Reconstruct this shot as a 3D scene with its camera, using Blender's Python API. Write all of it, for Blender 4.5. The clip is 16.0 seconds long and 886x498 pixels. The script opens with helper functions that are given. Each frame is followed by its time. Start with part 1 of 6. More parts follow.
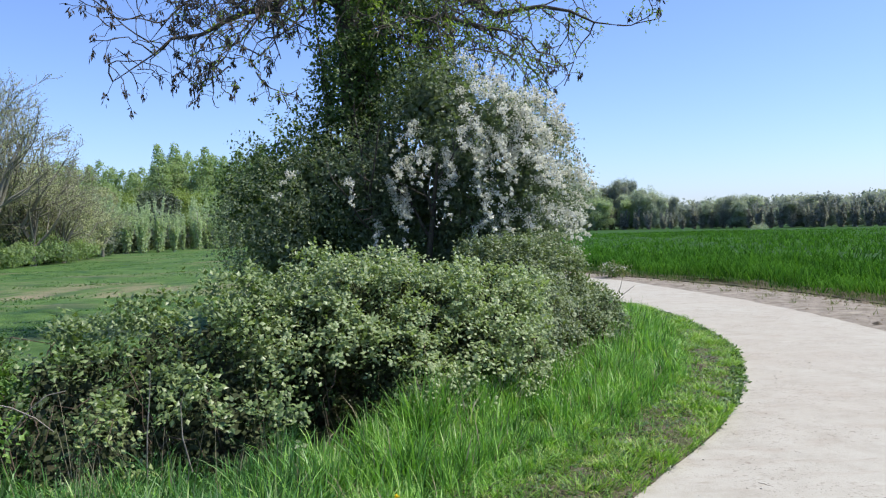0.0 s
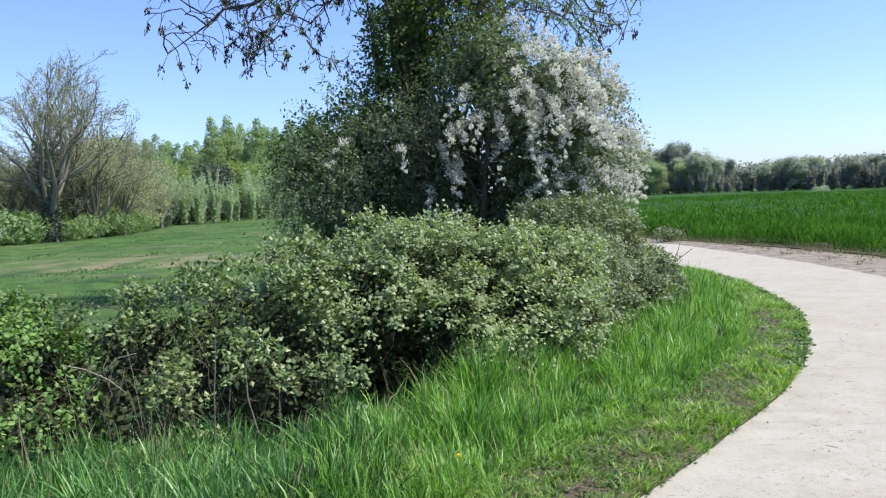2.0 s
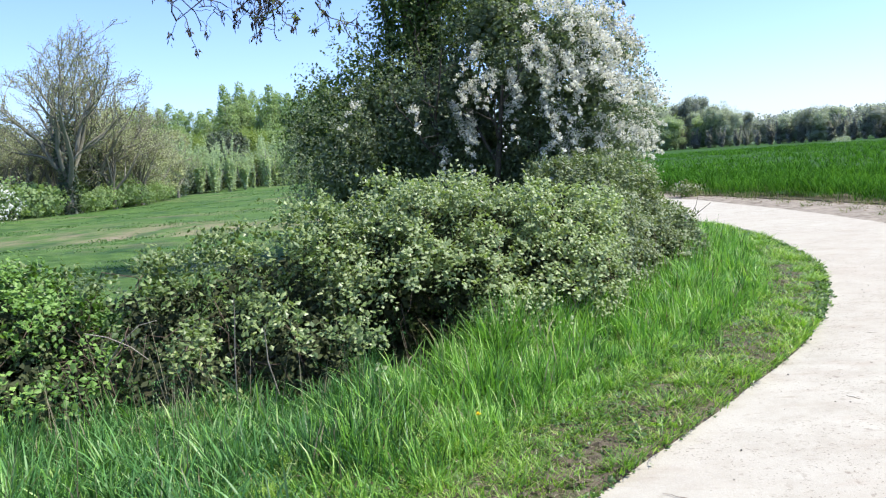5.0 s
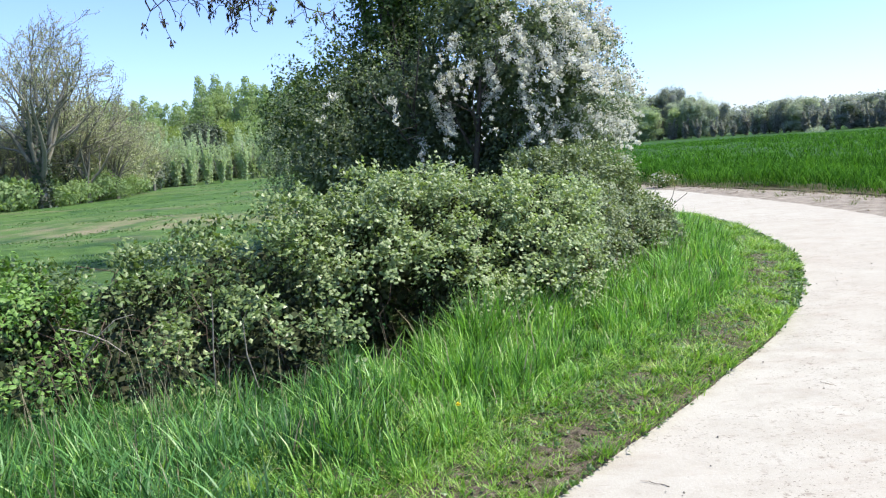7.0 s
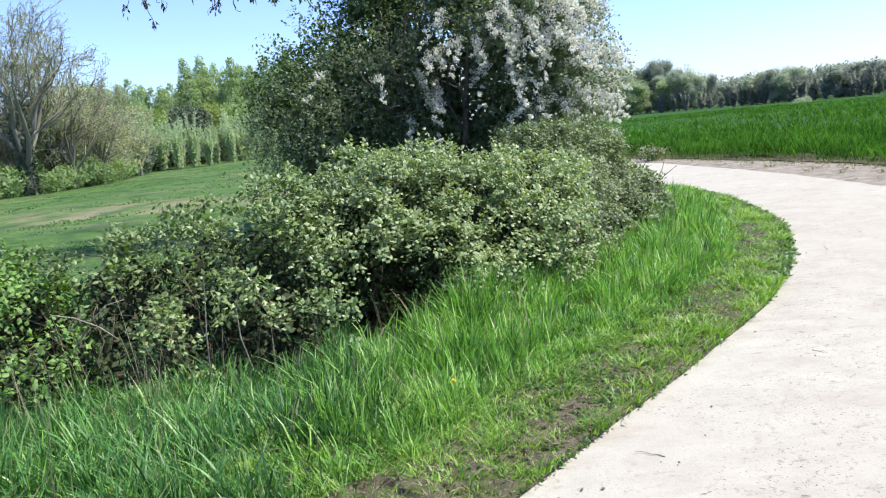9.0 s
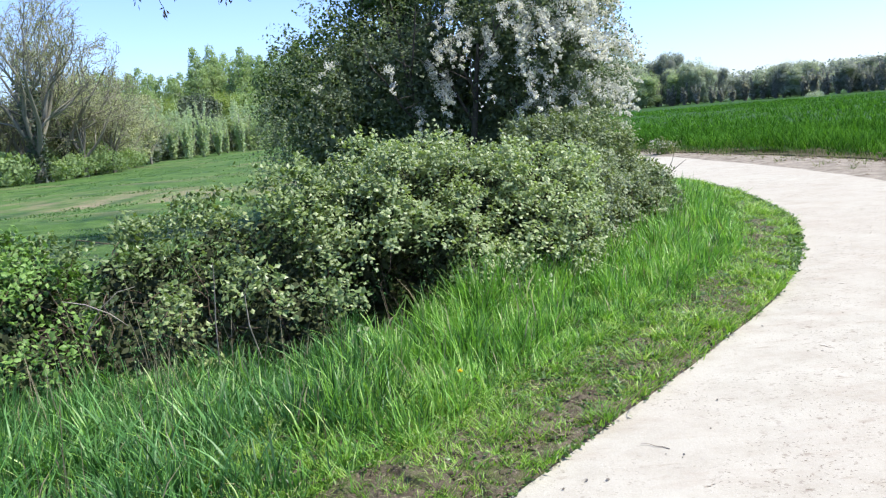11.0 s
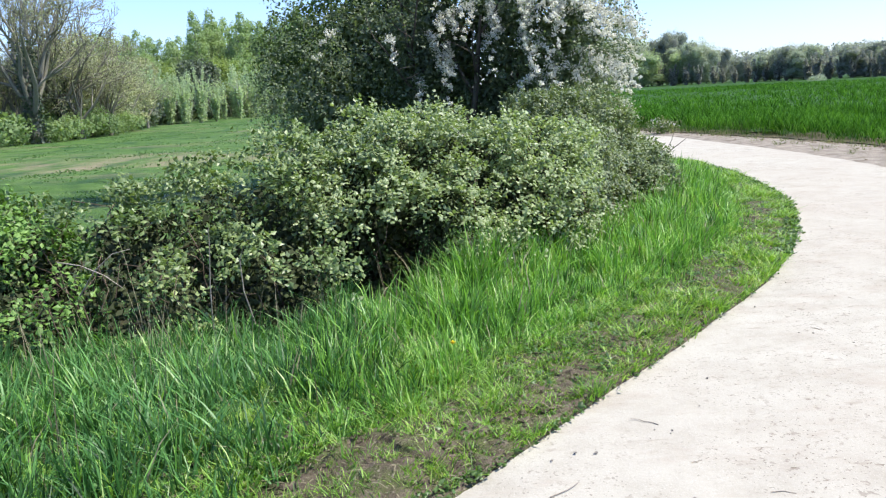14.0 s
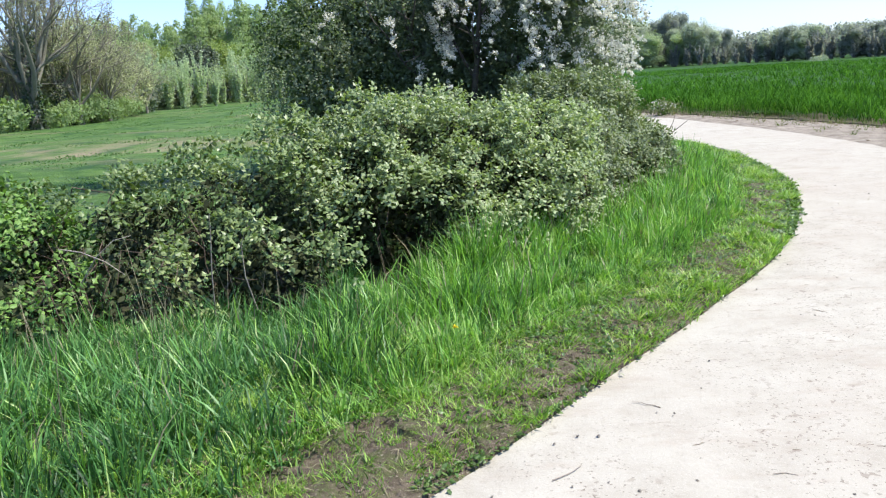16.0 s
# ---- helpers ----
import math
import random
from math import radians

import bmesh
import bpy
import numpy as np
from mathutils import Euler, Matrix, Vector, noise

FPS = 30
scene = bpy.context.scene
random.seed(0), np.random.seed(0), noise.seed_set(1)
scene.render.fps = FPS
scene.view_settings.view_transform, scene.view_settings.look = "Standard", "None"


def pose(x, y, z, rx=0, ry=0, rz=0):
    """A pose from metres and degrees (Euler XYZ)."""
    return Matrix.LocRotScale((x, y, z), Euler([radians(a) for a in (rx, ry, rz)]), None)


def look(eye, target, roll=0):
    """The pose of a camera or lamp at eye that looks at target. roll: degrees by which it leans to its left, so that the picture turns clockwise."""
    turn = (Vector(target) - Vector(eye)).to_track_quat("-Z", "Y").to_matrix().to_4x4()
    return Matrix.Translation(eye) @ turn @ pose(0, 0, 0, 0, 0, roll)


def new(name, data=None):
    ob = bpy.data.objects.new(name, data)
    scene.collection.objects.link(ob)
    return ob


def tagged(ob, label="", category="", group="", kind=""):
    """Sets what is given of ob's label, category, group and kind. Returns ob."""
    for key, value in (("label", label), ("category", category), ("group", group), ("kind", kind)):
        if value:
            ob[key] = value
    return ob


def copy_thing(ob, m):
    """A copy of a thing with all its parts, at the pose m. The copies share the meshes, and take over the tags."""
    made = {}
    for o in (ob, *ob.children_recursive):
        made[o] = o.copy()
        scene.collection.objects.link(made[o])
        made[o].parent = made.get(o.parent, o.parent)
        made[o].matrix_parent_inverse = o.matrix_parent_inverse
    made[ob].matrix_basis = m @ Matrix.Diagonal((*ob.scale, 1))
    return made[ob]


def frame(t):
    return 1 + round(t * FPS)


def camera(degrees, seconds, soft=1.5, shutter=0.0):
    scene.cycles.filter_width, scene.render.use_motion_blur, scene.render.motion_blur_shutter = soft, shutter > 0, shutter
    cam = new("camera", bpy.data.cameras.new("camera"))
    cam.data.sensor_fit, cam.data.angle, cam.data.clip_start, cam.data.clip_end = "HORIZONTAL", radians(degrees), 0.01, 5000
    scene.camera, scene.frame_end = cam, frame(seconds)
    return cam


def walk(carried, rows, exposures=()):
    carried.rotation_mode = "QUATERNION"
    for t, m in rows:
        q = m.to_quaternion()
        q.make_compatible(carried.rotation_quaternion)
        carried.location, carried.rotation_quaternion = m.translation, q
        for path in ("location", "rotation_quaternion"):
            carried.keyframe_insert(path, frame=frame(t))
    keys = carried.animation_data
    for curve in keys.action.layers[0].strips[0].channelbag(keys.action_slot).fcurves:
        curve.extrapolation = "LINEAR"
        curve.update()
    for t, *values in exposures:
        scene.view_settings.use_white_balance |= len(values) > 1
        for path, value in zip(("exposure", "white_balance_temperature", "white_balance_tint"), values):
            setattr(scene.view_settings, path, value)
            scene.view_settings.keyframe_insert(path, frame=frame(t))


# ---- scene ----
cam = camera(60.06, 16.0, soft=1.2)
PATH = [
    (0.0, pose(0.000, -0.000, 1.600, 88.50, 1.42, 0.02)),
    (0.5, pose(-0.005, -0.010, 1.609, 90.39, 1.63, 1.23)),
    (1.0, pose(-0.016, 0.000, 1.581, 89.81, 1.43, 1.92)),
    (1.5, pose(-0.029, 0.008, 1.572, 87.53, 1.69, 2.92)),
    (2.0, pose(-0.044, 0.015, 1.568, 86.21, 2.34, 3.74)),
    (2.5, pose(-0.048, 0.030, 1.561, 85.09, 2.95, 4.89)),
    (3.0, pose(-0.048, 0.033, 1.559, 84.28, 3.56, 5.52)),
    (3.5, pose(-0.047, 0.036, 1.556, 83.74, 3.71, 5.87)),
    (4.0, pose(-0.038, 0.036, 1.554, 83.56, 3.80, 5.73)),
    (6.5, pose(-0.036, 0.027, 1.556, 83.04, 4.06, 3.42)),
    (7.0, pose(-0.035, 0.030, 1.552, 82.72, 4.13, 3.26)),
    (7.5, pose(-0.034, 0.033, 1.552, 82.42, 4.15, 3.12)),
    (8.0, pose(-0.037, 0.035, 1.551, 82.17, 4.27, 2.97)),
    (8.5, pose(-0.042, 0.038, 1.549, 81.93, 3.97, 2.82)),
    (9.0, pose(-0.042, 0.040, 1.545, 81.03, 5.35, 2.38)),
    (9.5, pose(-0.041, 0.038, 1.549, 80.13, 5.52, 2.05)),
    (10.0, pose(-0.043, 0.032, 1.544, 80.26, 4.79, 3.14)),
    (12.5, pose(-0.041, 0.017, 1.544, 80.58, 4.96, 2.91)),
    (13.0, pose(-0.040, 0.016, 1.544, 80.35, 4.80, 3.31)),
    (13.5, pose(-0.042, 0.020, 1.538, 79.62, 4.00, 3.46)),
    (14.0, pose(-0.046, 0.023, 1.532, 78.50, 3.11, 3.06)),
    (14.5, pose(-0.047, 0.027, 1.535, 77.88, 3.12, 2.86)),
    (15.0, pose(-0.048, 0.030, 1.535, 77.40, 3.52, 3.12)),
    (15.5, pose(-0.047, 0.030, 1.532, 77.15, 3.49, 3.14)),
    (16.0, pose(-0.049, 0.030, 1.536, 77.27, 3.49, 3.05)),
]
walk(cam, PATH, exposures=[(0.0, 0.72, 6420, 10), (1.0, 0.76, 6420, 10), (1.5, 0.74, 6420, 10), (2.0, 0.86, 6420, 10), (2.5, 1.0, 6420, 10), (4.0, 1.15, 6420, 10), (16.0, 1.15, 6420, 10)])

# ---------------------------------------------------------------- light
SUN_EL, SUN_AZ = 60.0, 97.0        # degrees above the horizon, degrees right of straight ahead
world = bpy.data.worlds.new("sky")
scene.world = world
world.use_nodes = True
wn = world.node_tree
sky = wn.nodes.new("ShaderNodeTexSky")
sky.sky_type = "NISHITA"
sky.sun_disc = False
sky.sun_elevation, sky.sun_rotation = radians(SUN_EL), radians(SUN_AZ)
sky.air_density, sky.dust_density, sky.ozone_density = 1.0, 0.75, 3.6
tint = wn.nodes.new("ShaderNodeMix")
tint.data_type, tint.blend_type = "RGBA", "MULTIPLY"
tint.inputs[0].default_value, tint.inputs[7].default_value = 1.0, (0.86, 0.92, 1.22, 1)
wn.links.new(sky.outputs["Color"], tint.inputs[6])
wn.links.new(tint.outputs[2], wn.nodes["Background"].inputs["Color"])
wn.nodes["Background"].inputs["Strength"].default_value = 0.112
sun = new("sun", bpy.data.lights.new("sun", "SUN"))
sun.data.energy, sun.data.angle, sun.data.color = 4.1, radians(0.53), (1.0, 0.95, 0.86)
sdir = Vector((math.sin(radians(SUN_AZ)) * math.cos(radians(SUN_EL)),
               math.cos(radians(SUN_AZ)) * math.cos(radians(SUN_EL)), math.sin(radians(SUN_EL))))
sun.matrix_world = look(sdir * 60, (0, 0, 0))

# ---------------------------------------------------------------- materials


def mat_base(name):
    m = bpy.data.materials.new(name)
    m.use_nodes = True
    nt = m.node_tree
    return m, nt, nt.nodes["Principled BSDF"], nt.nodes["Material Output"]


def node(nt, kind, **kw):
    n = nt.nodes.new(kind)
    for k, v in kw.items():
        if k in n.inputs:
            n.inputs[k].default_value = v
    return n


def ramp(nt, fac, stops):
    r = nt.nodes.new("ShaderNodeValToRGB")
    els = r.color_ramp.elements
    while len(els) < len(stops):
        els.new(0.5)
    for e, (p, c) in zip(els, stops):
        e.position, e.color = p, (*c, 1)
    nt.links.new(fac, r.inputs["Fac"])
    return r.outputs["Color"]


def mixc(nt, fac, a, b, mode="MIX"):
    n = nt.nodes.new("ShaderNodeMix")
    n.data_type, n.blend_type = "RGBA", mode
    for sock, v in ((n.inputs[0], fac), (n.inputs[6], a), (n.inputs[7], b)):
        if hasattr(v, "is_output"):
            nt.links.new(v, sock)
        elif isinstance(v, tuple):
            sock.default_value = (*v, 1)
        else:
            sock.default_value = v
    return n.outputs[2]


def tex(nt, scale, detail=4.0, rough=0.55, stretch=(1, 1, 1)):
    g = nt.nodes.new("ShaderNodeTexCoord")
    mp = nt.nodes.new("ShaderNodeMapping")
    mp.inputs["Scale"].default_value = stretch
    n = node(nt, "ShaderNodeTexNoise", Scale=scale, Detail=detail, Roughness=rough)
    nt.links.new(g.outputs["Object"], mp.inputs["Vector"])
    nt.links.new(mp.outputs["Vector"], n.inputs["Vector"])
    return n.outputs["Fac"]


def bump(nt, bsdf, height, strength=0.4, dist=0.02):
    b = node(nt, "ShaderNodeBump", Strength=strength, Distance=dist)
    nt.links.new(height, b.inputs["Height"])
    nt.links.new(b.outputs["Normal"], bsdf.inputs["Normal"])


def leaf_mat(name, stops, see=0.35, rough=0.45, single=False, patch=0.6, glow=(1.5, 1.7, 0.7), spec=0.5, vary=0.6):
    """Leaf tissue: colour varied from leaf to leaf and in drifts, part of the light shining through."""
    m, nt, b, out = mat_base(name)
    if single:
        rnd = nt.nodes.new("ShaderNodeObjectInfo").outputs["Random"]
    else:
        rnd = nt.nodes.new("ShaderNodeNewGeometry").outputs["Random Per Island"]
    mix = node(nt, "ShaderNodeMath")
    mix.operation = "MULTIPLY_ADD"
    drift = tex(nt, patch, 2.0)
    half = node(nt, "ShaderNodeMath")
    half.operation = "MULTIPLY_ADD"
    nt.links.new(drift, half.inputs[0])
    half.inputs[1].default_value, half.inputs[2].default_value = 1.2, -0.05 - 0.5 * vary
    nt.links.new(rnd, mix.inputs[0])
    mix.inputs[1].default_value = vary
    nt.links.new(half.outputs[0], mix.inputs[2])
    col = ramp(nt, mix.outputs[0], stops)
    nt.links.new(col, b.inputs["Base Color"])
    b.inputs["Roughness"].default_value = rough
    b.inputs["Specular IOR Level"].default_value = spec
    tr = nt.nodes.new("ShaderNodeBsdfTranslucent")
    nt.links.new(mixc(nt, 1.0, col, glow, "MULTIPLY"), tr.inputs["Color"])
    sh = nt.nodes.new("ShaderNodeMixShader")
    sh.inputs[0].default_value = see
    nt.links.new(b.outputs[0], sh.inputs[1])
    nt.links.new(tr.outputs[0], sh.inputs[2])
    nt.links.new(sh.outputs[0], out.inputs["Surface"])
    return m


def bark_mat(name, a, b_, scale=9.0):
    m, nt, b, out = mat_base(name)
    f = tex(nt, scale, 6.0, 0.65, (1, 1, 0.25))
    nt.links.new(ramp(nt, f, [(0.3, a), (0.7, b_)]), b.inputs["Base Color"])
    b.inputs["Roughness"].default_value = 0.9
    b.inputs["Specular IOR Level"].default_value = 0.2
    bump(nt, b, f, 0.8, 0.03)
    return m


BRAMBLE = [(0.0, (0.032, 0.053, 0.017)), (0.35, (0.085, 0.133, 0.040)), (0.7, (0.174, 0.233, 0.081)), (1.0, (0.271, 0.316, 0.121))]
BRAMBLE_LIGHT = [(0.0, (0.036, 0.080, 0.018)), (0.5, (0.112, 0.210, 0.042)), (1.0, (0.240, 0.370, 0.092))]
M_BRAMBLE = leaf_mat("bramble_leaf", BRAMBLE, 0.24, 0.44, spec=0.5, vary=0.5)
M_BRAMBLE_LIGHT = leaf_mat("bramble_leaf_light", BRAMBLE_LIGHT, 0.26, 0.5, spec=0.35, vary=0.5)
M_BRAMBLE_ONE = leaf_mat("bramble_leaf_single", BRAMBLE, 0.24, 0.44, spec=0.5, single=True, vary=0.5)
M_BRAMBLE_LIGHT_ONE = leaf_mat("bramble_leaf_light_single", BRAMBLE_LIGHT, 0.26, 0.5, spec=0.35, single=True, vary=0.5)
BRAMBLE_PALE = [(0.0, (0.080, 0.116, 0.046)), (0.35, (0.176, 0.230, 0.096)), (0.7, (0.262, 0.320, 0.150)), (1.0, (0.340, 0.392, 0.212))]
M_PALE = leaf_mat("pale_leaf", BRAMBLE_PALE, 0.30, 0.44, spec=0.5, vary=0.5)
M_PALE_ONE = leaf_mat("pale_leaf_single", BRAMBLE_PALE, 0.30, 0.44, spec=0.5, single=True, vary=0.5)
THORN = [(0.0, (0.040, 0.060, 0.026)), (0.35, (0.104, 0.138, 0.062)), (0.7, (0.172, 0.212, 0.100)), (1.0, (0.250, 0.285, 0.150))]
M_THORN = leaf_mat("blackthorn_leaf", THORN, 0.25, 0.48, spec=0.42, vary=0.5)
M_THORN_ONE = leaf_mat("blackthorn_leaf_single", THORN, 0.25, 0.48, spec=0.42, single=True, vary=0.5)
M_HAW = leaf_mat("hawthorn_leaf", [(0.0, (0.046, 0.066, 0.035)), (0.5, (0.106, 0.141, 0.078)), (1.0, (0.206, 0.253, 0.148))], 0.42, 0.48, spec=0.42, vary=0.5)
M_FLOWER = leaf_mat("may_blossom", [(0.0, (0.54, 0.55, 0.46)), (0.5, (0.72, 0.72, 0.63)), (1.0, (0.84, 0.83, 0.74))], 0.5, 0.7, glow=(1.0, 0.99, 0.94), spec=0.2)
M_IVY = leaf_mat("ivy_leaf", [(0.0, (0.027, 0.057, 0.017)), (0.6, (0.061, 0.114, 0.027)), (1.0, (0.144, 0.237, 0.051))], 0.3, 0.4, spec=0.3)
M_ASH = leaf_mat("young_leaf", [(0.0, (0.070, 0.120, 0.020)), (0.5, (0.140, 0.210, 0.035)), (1.0, (0.240, 0.290, 0.070))], 0.45, 0.5)
M_ASH_DARK = leaf_mat("shoot_leaf", [(0.0, (0.040, 0.070, 0.022)), (0.5, (0.080, 0.125, 0.036)), (1.0, (0.150, 0.205, 0.062))], 0.25, 0.5, spec=0.3)
M_KEYS = leaf_mat("old_seed_key", [(0.0, (0.030, 0.024, 0.020)), (1.0, (0.085, 0.070, 0.050))], 0.1, 0.8)
M_GRASS = leaf_mat("tall_grass", [(0.0, (0.020, 0.060, 0.015)), (0.3, (0.076, 0.188, 0.036)), (0.65, (0.172, 0.355, 0.058)), (0.88, (0.290, 0.485, 0.098)), (1.0, (0.420, 0.510, 0.230))], 0.32, 0.42, patch=3.2, glow=(1.35, 1.5, 0.65), spec=0.35, vary=0.75)
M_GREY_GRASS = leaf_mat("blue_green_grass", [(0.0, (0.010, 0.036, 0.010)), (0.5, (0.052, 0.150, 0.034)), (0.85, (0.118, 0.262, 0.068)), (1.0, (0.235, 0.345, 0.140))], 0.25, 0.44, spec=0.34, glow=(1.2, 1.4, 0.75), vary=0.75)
M_TURF = leaf_mat("short_grass", [(0.0, (0.044, 0.100, 0.018)), (0.45, (0.128, 0.260, 0.032)), (0.8, (0.235, 0.380, 0.052)), (1.0, (0.350, 0.410, 0.130))], 0.34, 0.45, patch=6.0, vary=0.8)
# leaf colour darkened to stand for the shade inside the shrubs
M_INNER_DARK = leaf_mat("inner_shade_leaf", [(0.0, (0.026, 0.030, 0.016)), (0.7, (0.050, 0.062, 0.028)), (1.0, (0.085, 0.105, 0.044))], 0.1, 0.8, spec=0.1)
M_MEADOW = leaf_mat("meadow_grass_leaf", [(0.0, (0.038, 0.090, 0.022)), (0.5, (0.071, 0.155, 0.036)), (1.0, (0.133, 0.219, 0.061))], 0.3, 0.6, patch=0.5)
M_STRAW = leaf_mat("dry_straw", [(0.0, (0.15, 0.13, 0.075)), (1.0, (0.34, 0.31, 0.20))], 0.3, 0.7, glow=(1, 1, 0.8), spec=0.2)
M_CROP = leaf_mat("young_wheat", [(0.0, (0.010, 0.036, 0.005)), (0.5, (0.036, 0.116, 0.011)), (1.0, (0.120, 0.265, 0.032))], 0.27, 0.7, patch=0.8, spec=0.06, vary=0.85)
M_STALKS = leaf_mat("wheat_stalk", [(0.0, (0.050, 0.080, 0.024)), (0.5, (0.110, 0.155, 0.050)), (1.0, (0.260, 0.300, 0.130))], 0.25, 0.6, patch=1.0, spec=0.15, vary=0.8)
M_VERGE = leaf_mat("weedy_grass", [(0.0, (0.060, 0.085, 0.025)), (0.5, (0.105, 0.140, 0.042)), (1.0, (0.190, 0.185, 0.090))], 0.3, 0.6, patch=1.0)
M_DOCK = leaf_mat("dock_leaf", [(0.0, (0.022, 0.056, 0.010)), (1.0, (0.070, 0.140, 0.022))], 0.25, 0.4, spec=0.4)
M_RIM = leaf_mat("rim_weed_leaf", [(0.0, (0.030, 0.062, 0.014)), (0.6, (0.070, 0.130, 0.028)), (1.0, (0.150, 0.220, 0.065))], 0.25, 0.45, patch=4.0)
M_DANDELION = leaf_mat("yellow_petal", [(0.0, (0.78, 0.60, 0.02)), (1.0, (0.88, 0.74, 0.03))], 0.2, 0.6, glow=(1, 1, 1))
M_BARK = bark_mat("brown_grey_bark", (0.034, 0.029, 0.024), (0.125, 0.108, 0.088))
M_TWIG = bark_mat("grey_twig", (0.115, 0.110, 0.082), (0.255, 0.242, 0.185), 30)
M_CANE = bark_mat("bramble_cane", (0.050, 0.035, 0.024), (0.15, 0.115, 0.08), 20)
M_STALK = bark_mat("dead_stalk", (0.20, 0.17, 0.13), (0.42, 0.37, 0.30), 25)
M_PALE_BARK = bark_mat("pale_bark", (0.16, 0.14, 0.11), (0.42, 0.39, 0.33), 5)
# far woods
# beyond the wheat: distance haze mixed into the leaf colours, pale and greyed
M_LINE = leaf_mat("hazed_field_wood_leaf", [(0.0, (0.246, 0.282, 0.218)), (0.5, (0.336, 0.374, 0.290)), (1.0, (0.432, 0.470, 0.370))], 0.55, 0.7, patch=0.12, spec=0.05, vary=0.25, glow=(1.2, 1.3, 0.9))
M_LINE_DARK = leaf_mat("hazed_field_wood_dark_leaf", [(0.0, (0.216, 0.238, 0.211)), (0.6, (0.286, 0.310, 0.271)), (1.0, (0.360, 0.384, 0.330))], 0.55, 0.7, patch=0.15, spec=0.05, vary=0.25, glow=(1.2, 1.3, 0.9))
M_LINE_GREEN = leaf_mat("hazed_field_wood_green_leaf", [(0.0, (0.222, 0.276, 0.158)), (0.5, (0.306, 0.372, 0.218)), (1.0, (0.396, 0.468, 0.290))], 0.55, 0.7, patch=0.15, spec=0.05, vary=0.25, glow=(1.2, 1.3, 0.9))
M_LINE_TWIG = leaf_mat("hazed_sapling_leaf", [(0.0, (0.200, 0.200, 0.185)), (0.5, (0.275, 0.278, 0.250)), (1.0, (0.350, 0.360, 0.310))], 0.55, 0.7, patch=0.2, glow=(1.2, 1.25, 1.0), spec=0.05, vary=0.8)
M_IVY_FAR = leaf_mat("far_ivy", [(0.0, (0.035, 0.050, 0.030)), (0.6, (0.060, 0.085, 0.046)), (1.0, (0.095, 0.125, 0.065))], 0.2, 0.6, patch=0.2)
# poplar green lifted in colour to include the haze of distance
M_F_POPLAR = leaf_mat("poplar_leaf", [(0.0, (0.190, 0.245, 0.125)), (0.5, (0.275, 0.350, 0.180)), (1.0, (0.360, 0.430, 0.245))], 0.5, 0.55, patch=0.15, spec=0.08, vary=0.3, glow=(1.35, 1.5, 0.85))
M_F_GREEN = leaf_mat("wood_leaf", [(0.0, (0.144, 0.194, 0.096)), (0.5, (0.210, 0.281, 0.134)), (1.0, (0.294, 0.375, 0.180))], 0.42, 0.6, patch=0.12, spec=0.08, vary=0.3)
M_F_DARK = leaf_mat("dark_wood_leaf", [(0.0, (0.095, 0.112, 0.084)), (0.6, (0.138, 0.165, 0.118)), (1.0, (0.190, 0.220, 0.150))], 0.35, 0.6, patch=0.15, spec=0.08, vary=0.3)
M_F_BUD = leaf_mat("budding_twig_leaf", [(0.0, (0.216, 0.233, 0.122)), (0.5, (0.319, 0.343, 0.182)), (1.0, (0.421, 0.457, 0.250))], 0.3, 0.7, patch=0.2, spec=0.08, vary=0.3, glow=(1.2, 1.25, 0.8))
M_F_PALE = leaf_mat("silver_leaf", [(0.0, (0.260, 0.330, 0.185)), (0.5, (0.380, 0.455, 0.270)), (1.0, (0.500, 0.560, 0.380))], 0.5, 0.5, patch=0.2, spec=0.08, vary=0.3, glow=(1.2, 1.3, 0.85))
M_F_YELLOW = leaf_mat("fresh_leaf", [(0.0, (0.140, 0.185, 0.060)), (0.5, (0.210, 0.265, 0.085)), (1.0, (0.290, 0.340, 0.125))], 0.4, 0.55, patch=0.2, spec=0.08, vary=0.3)


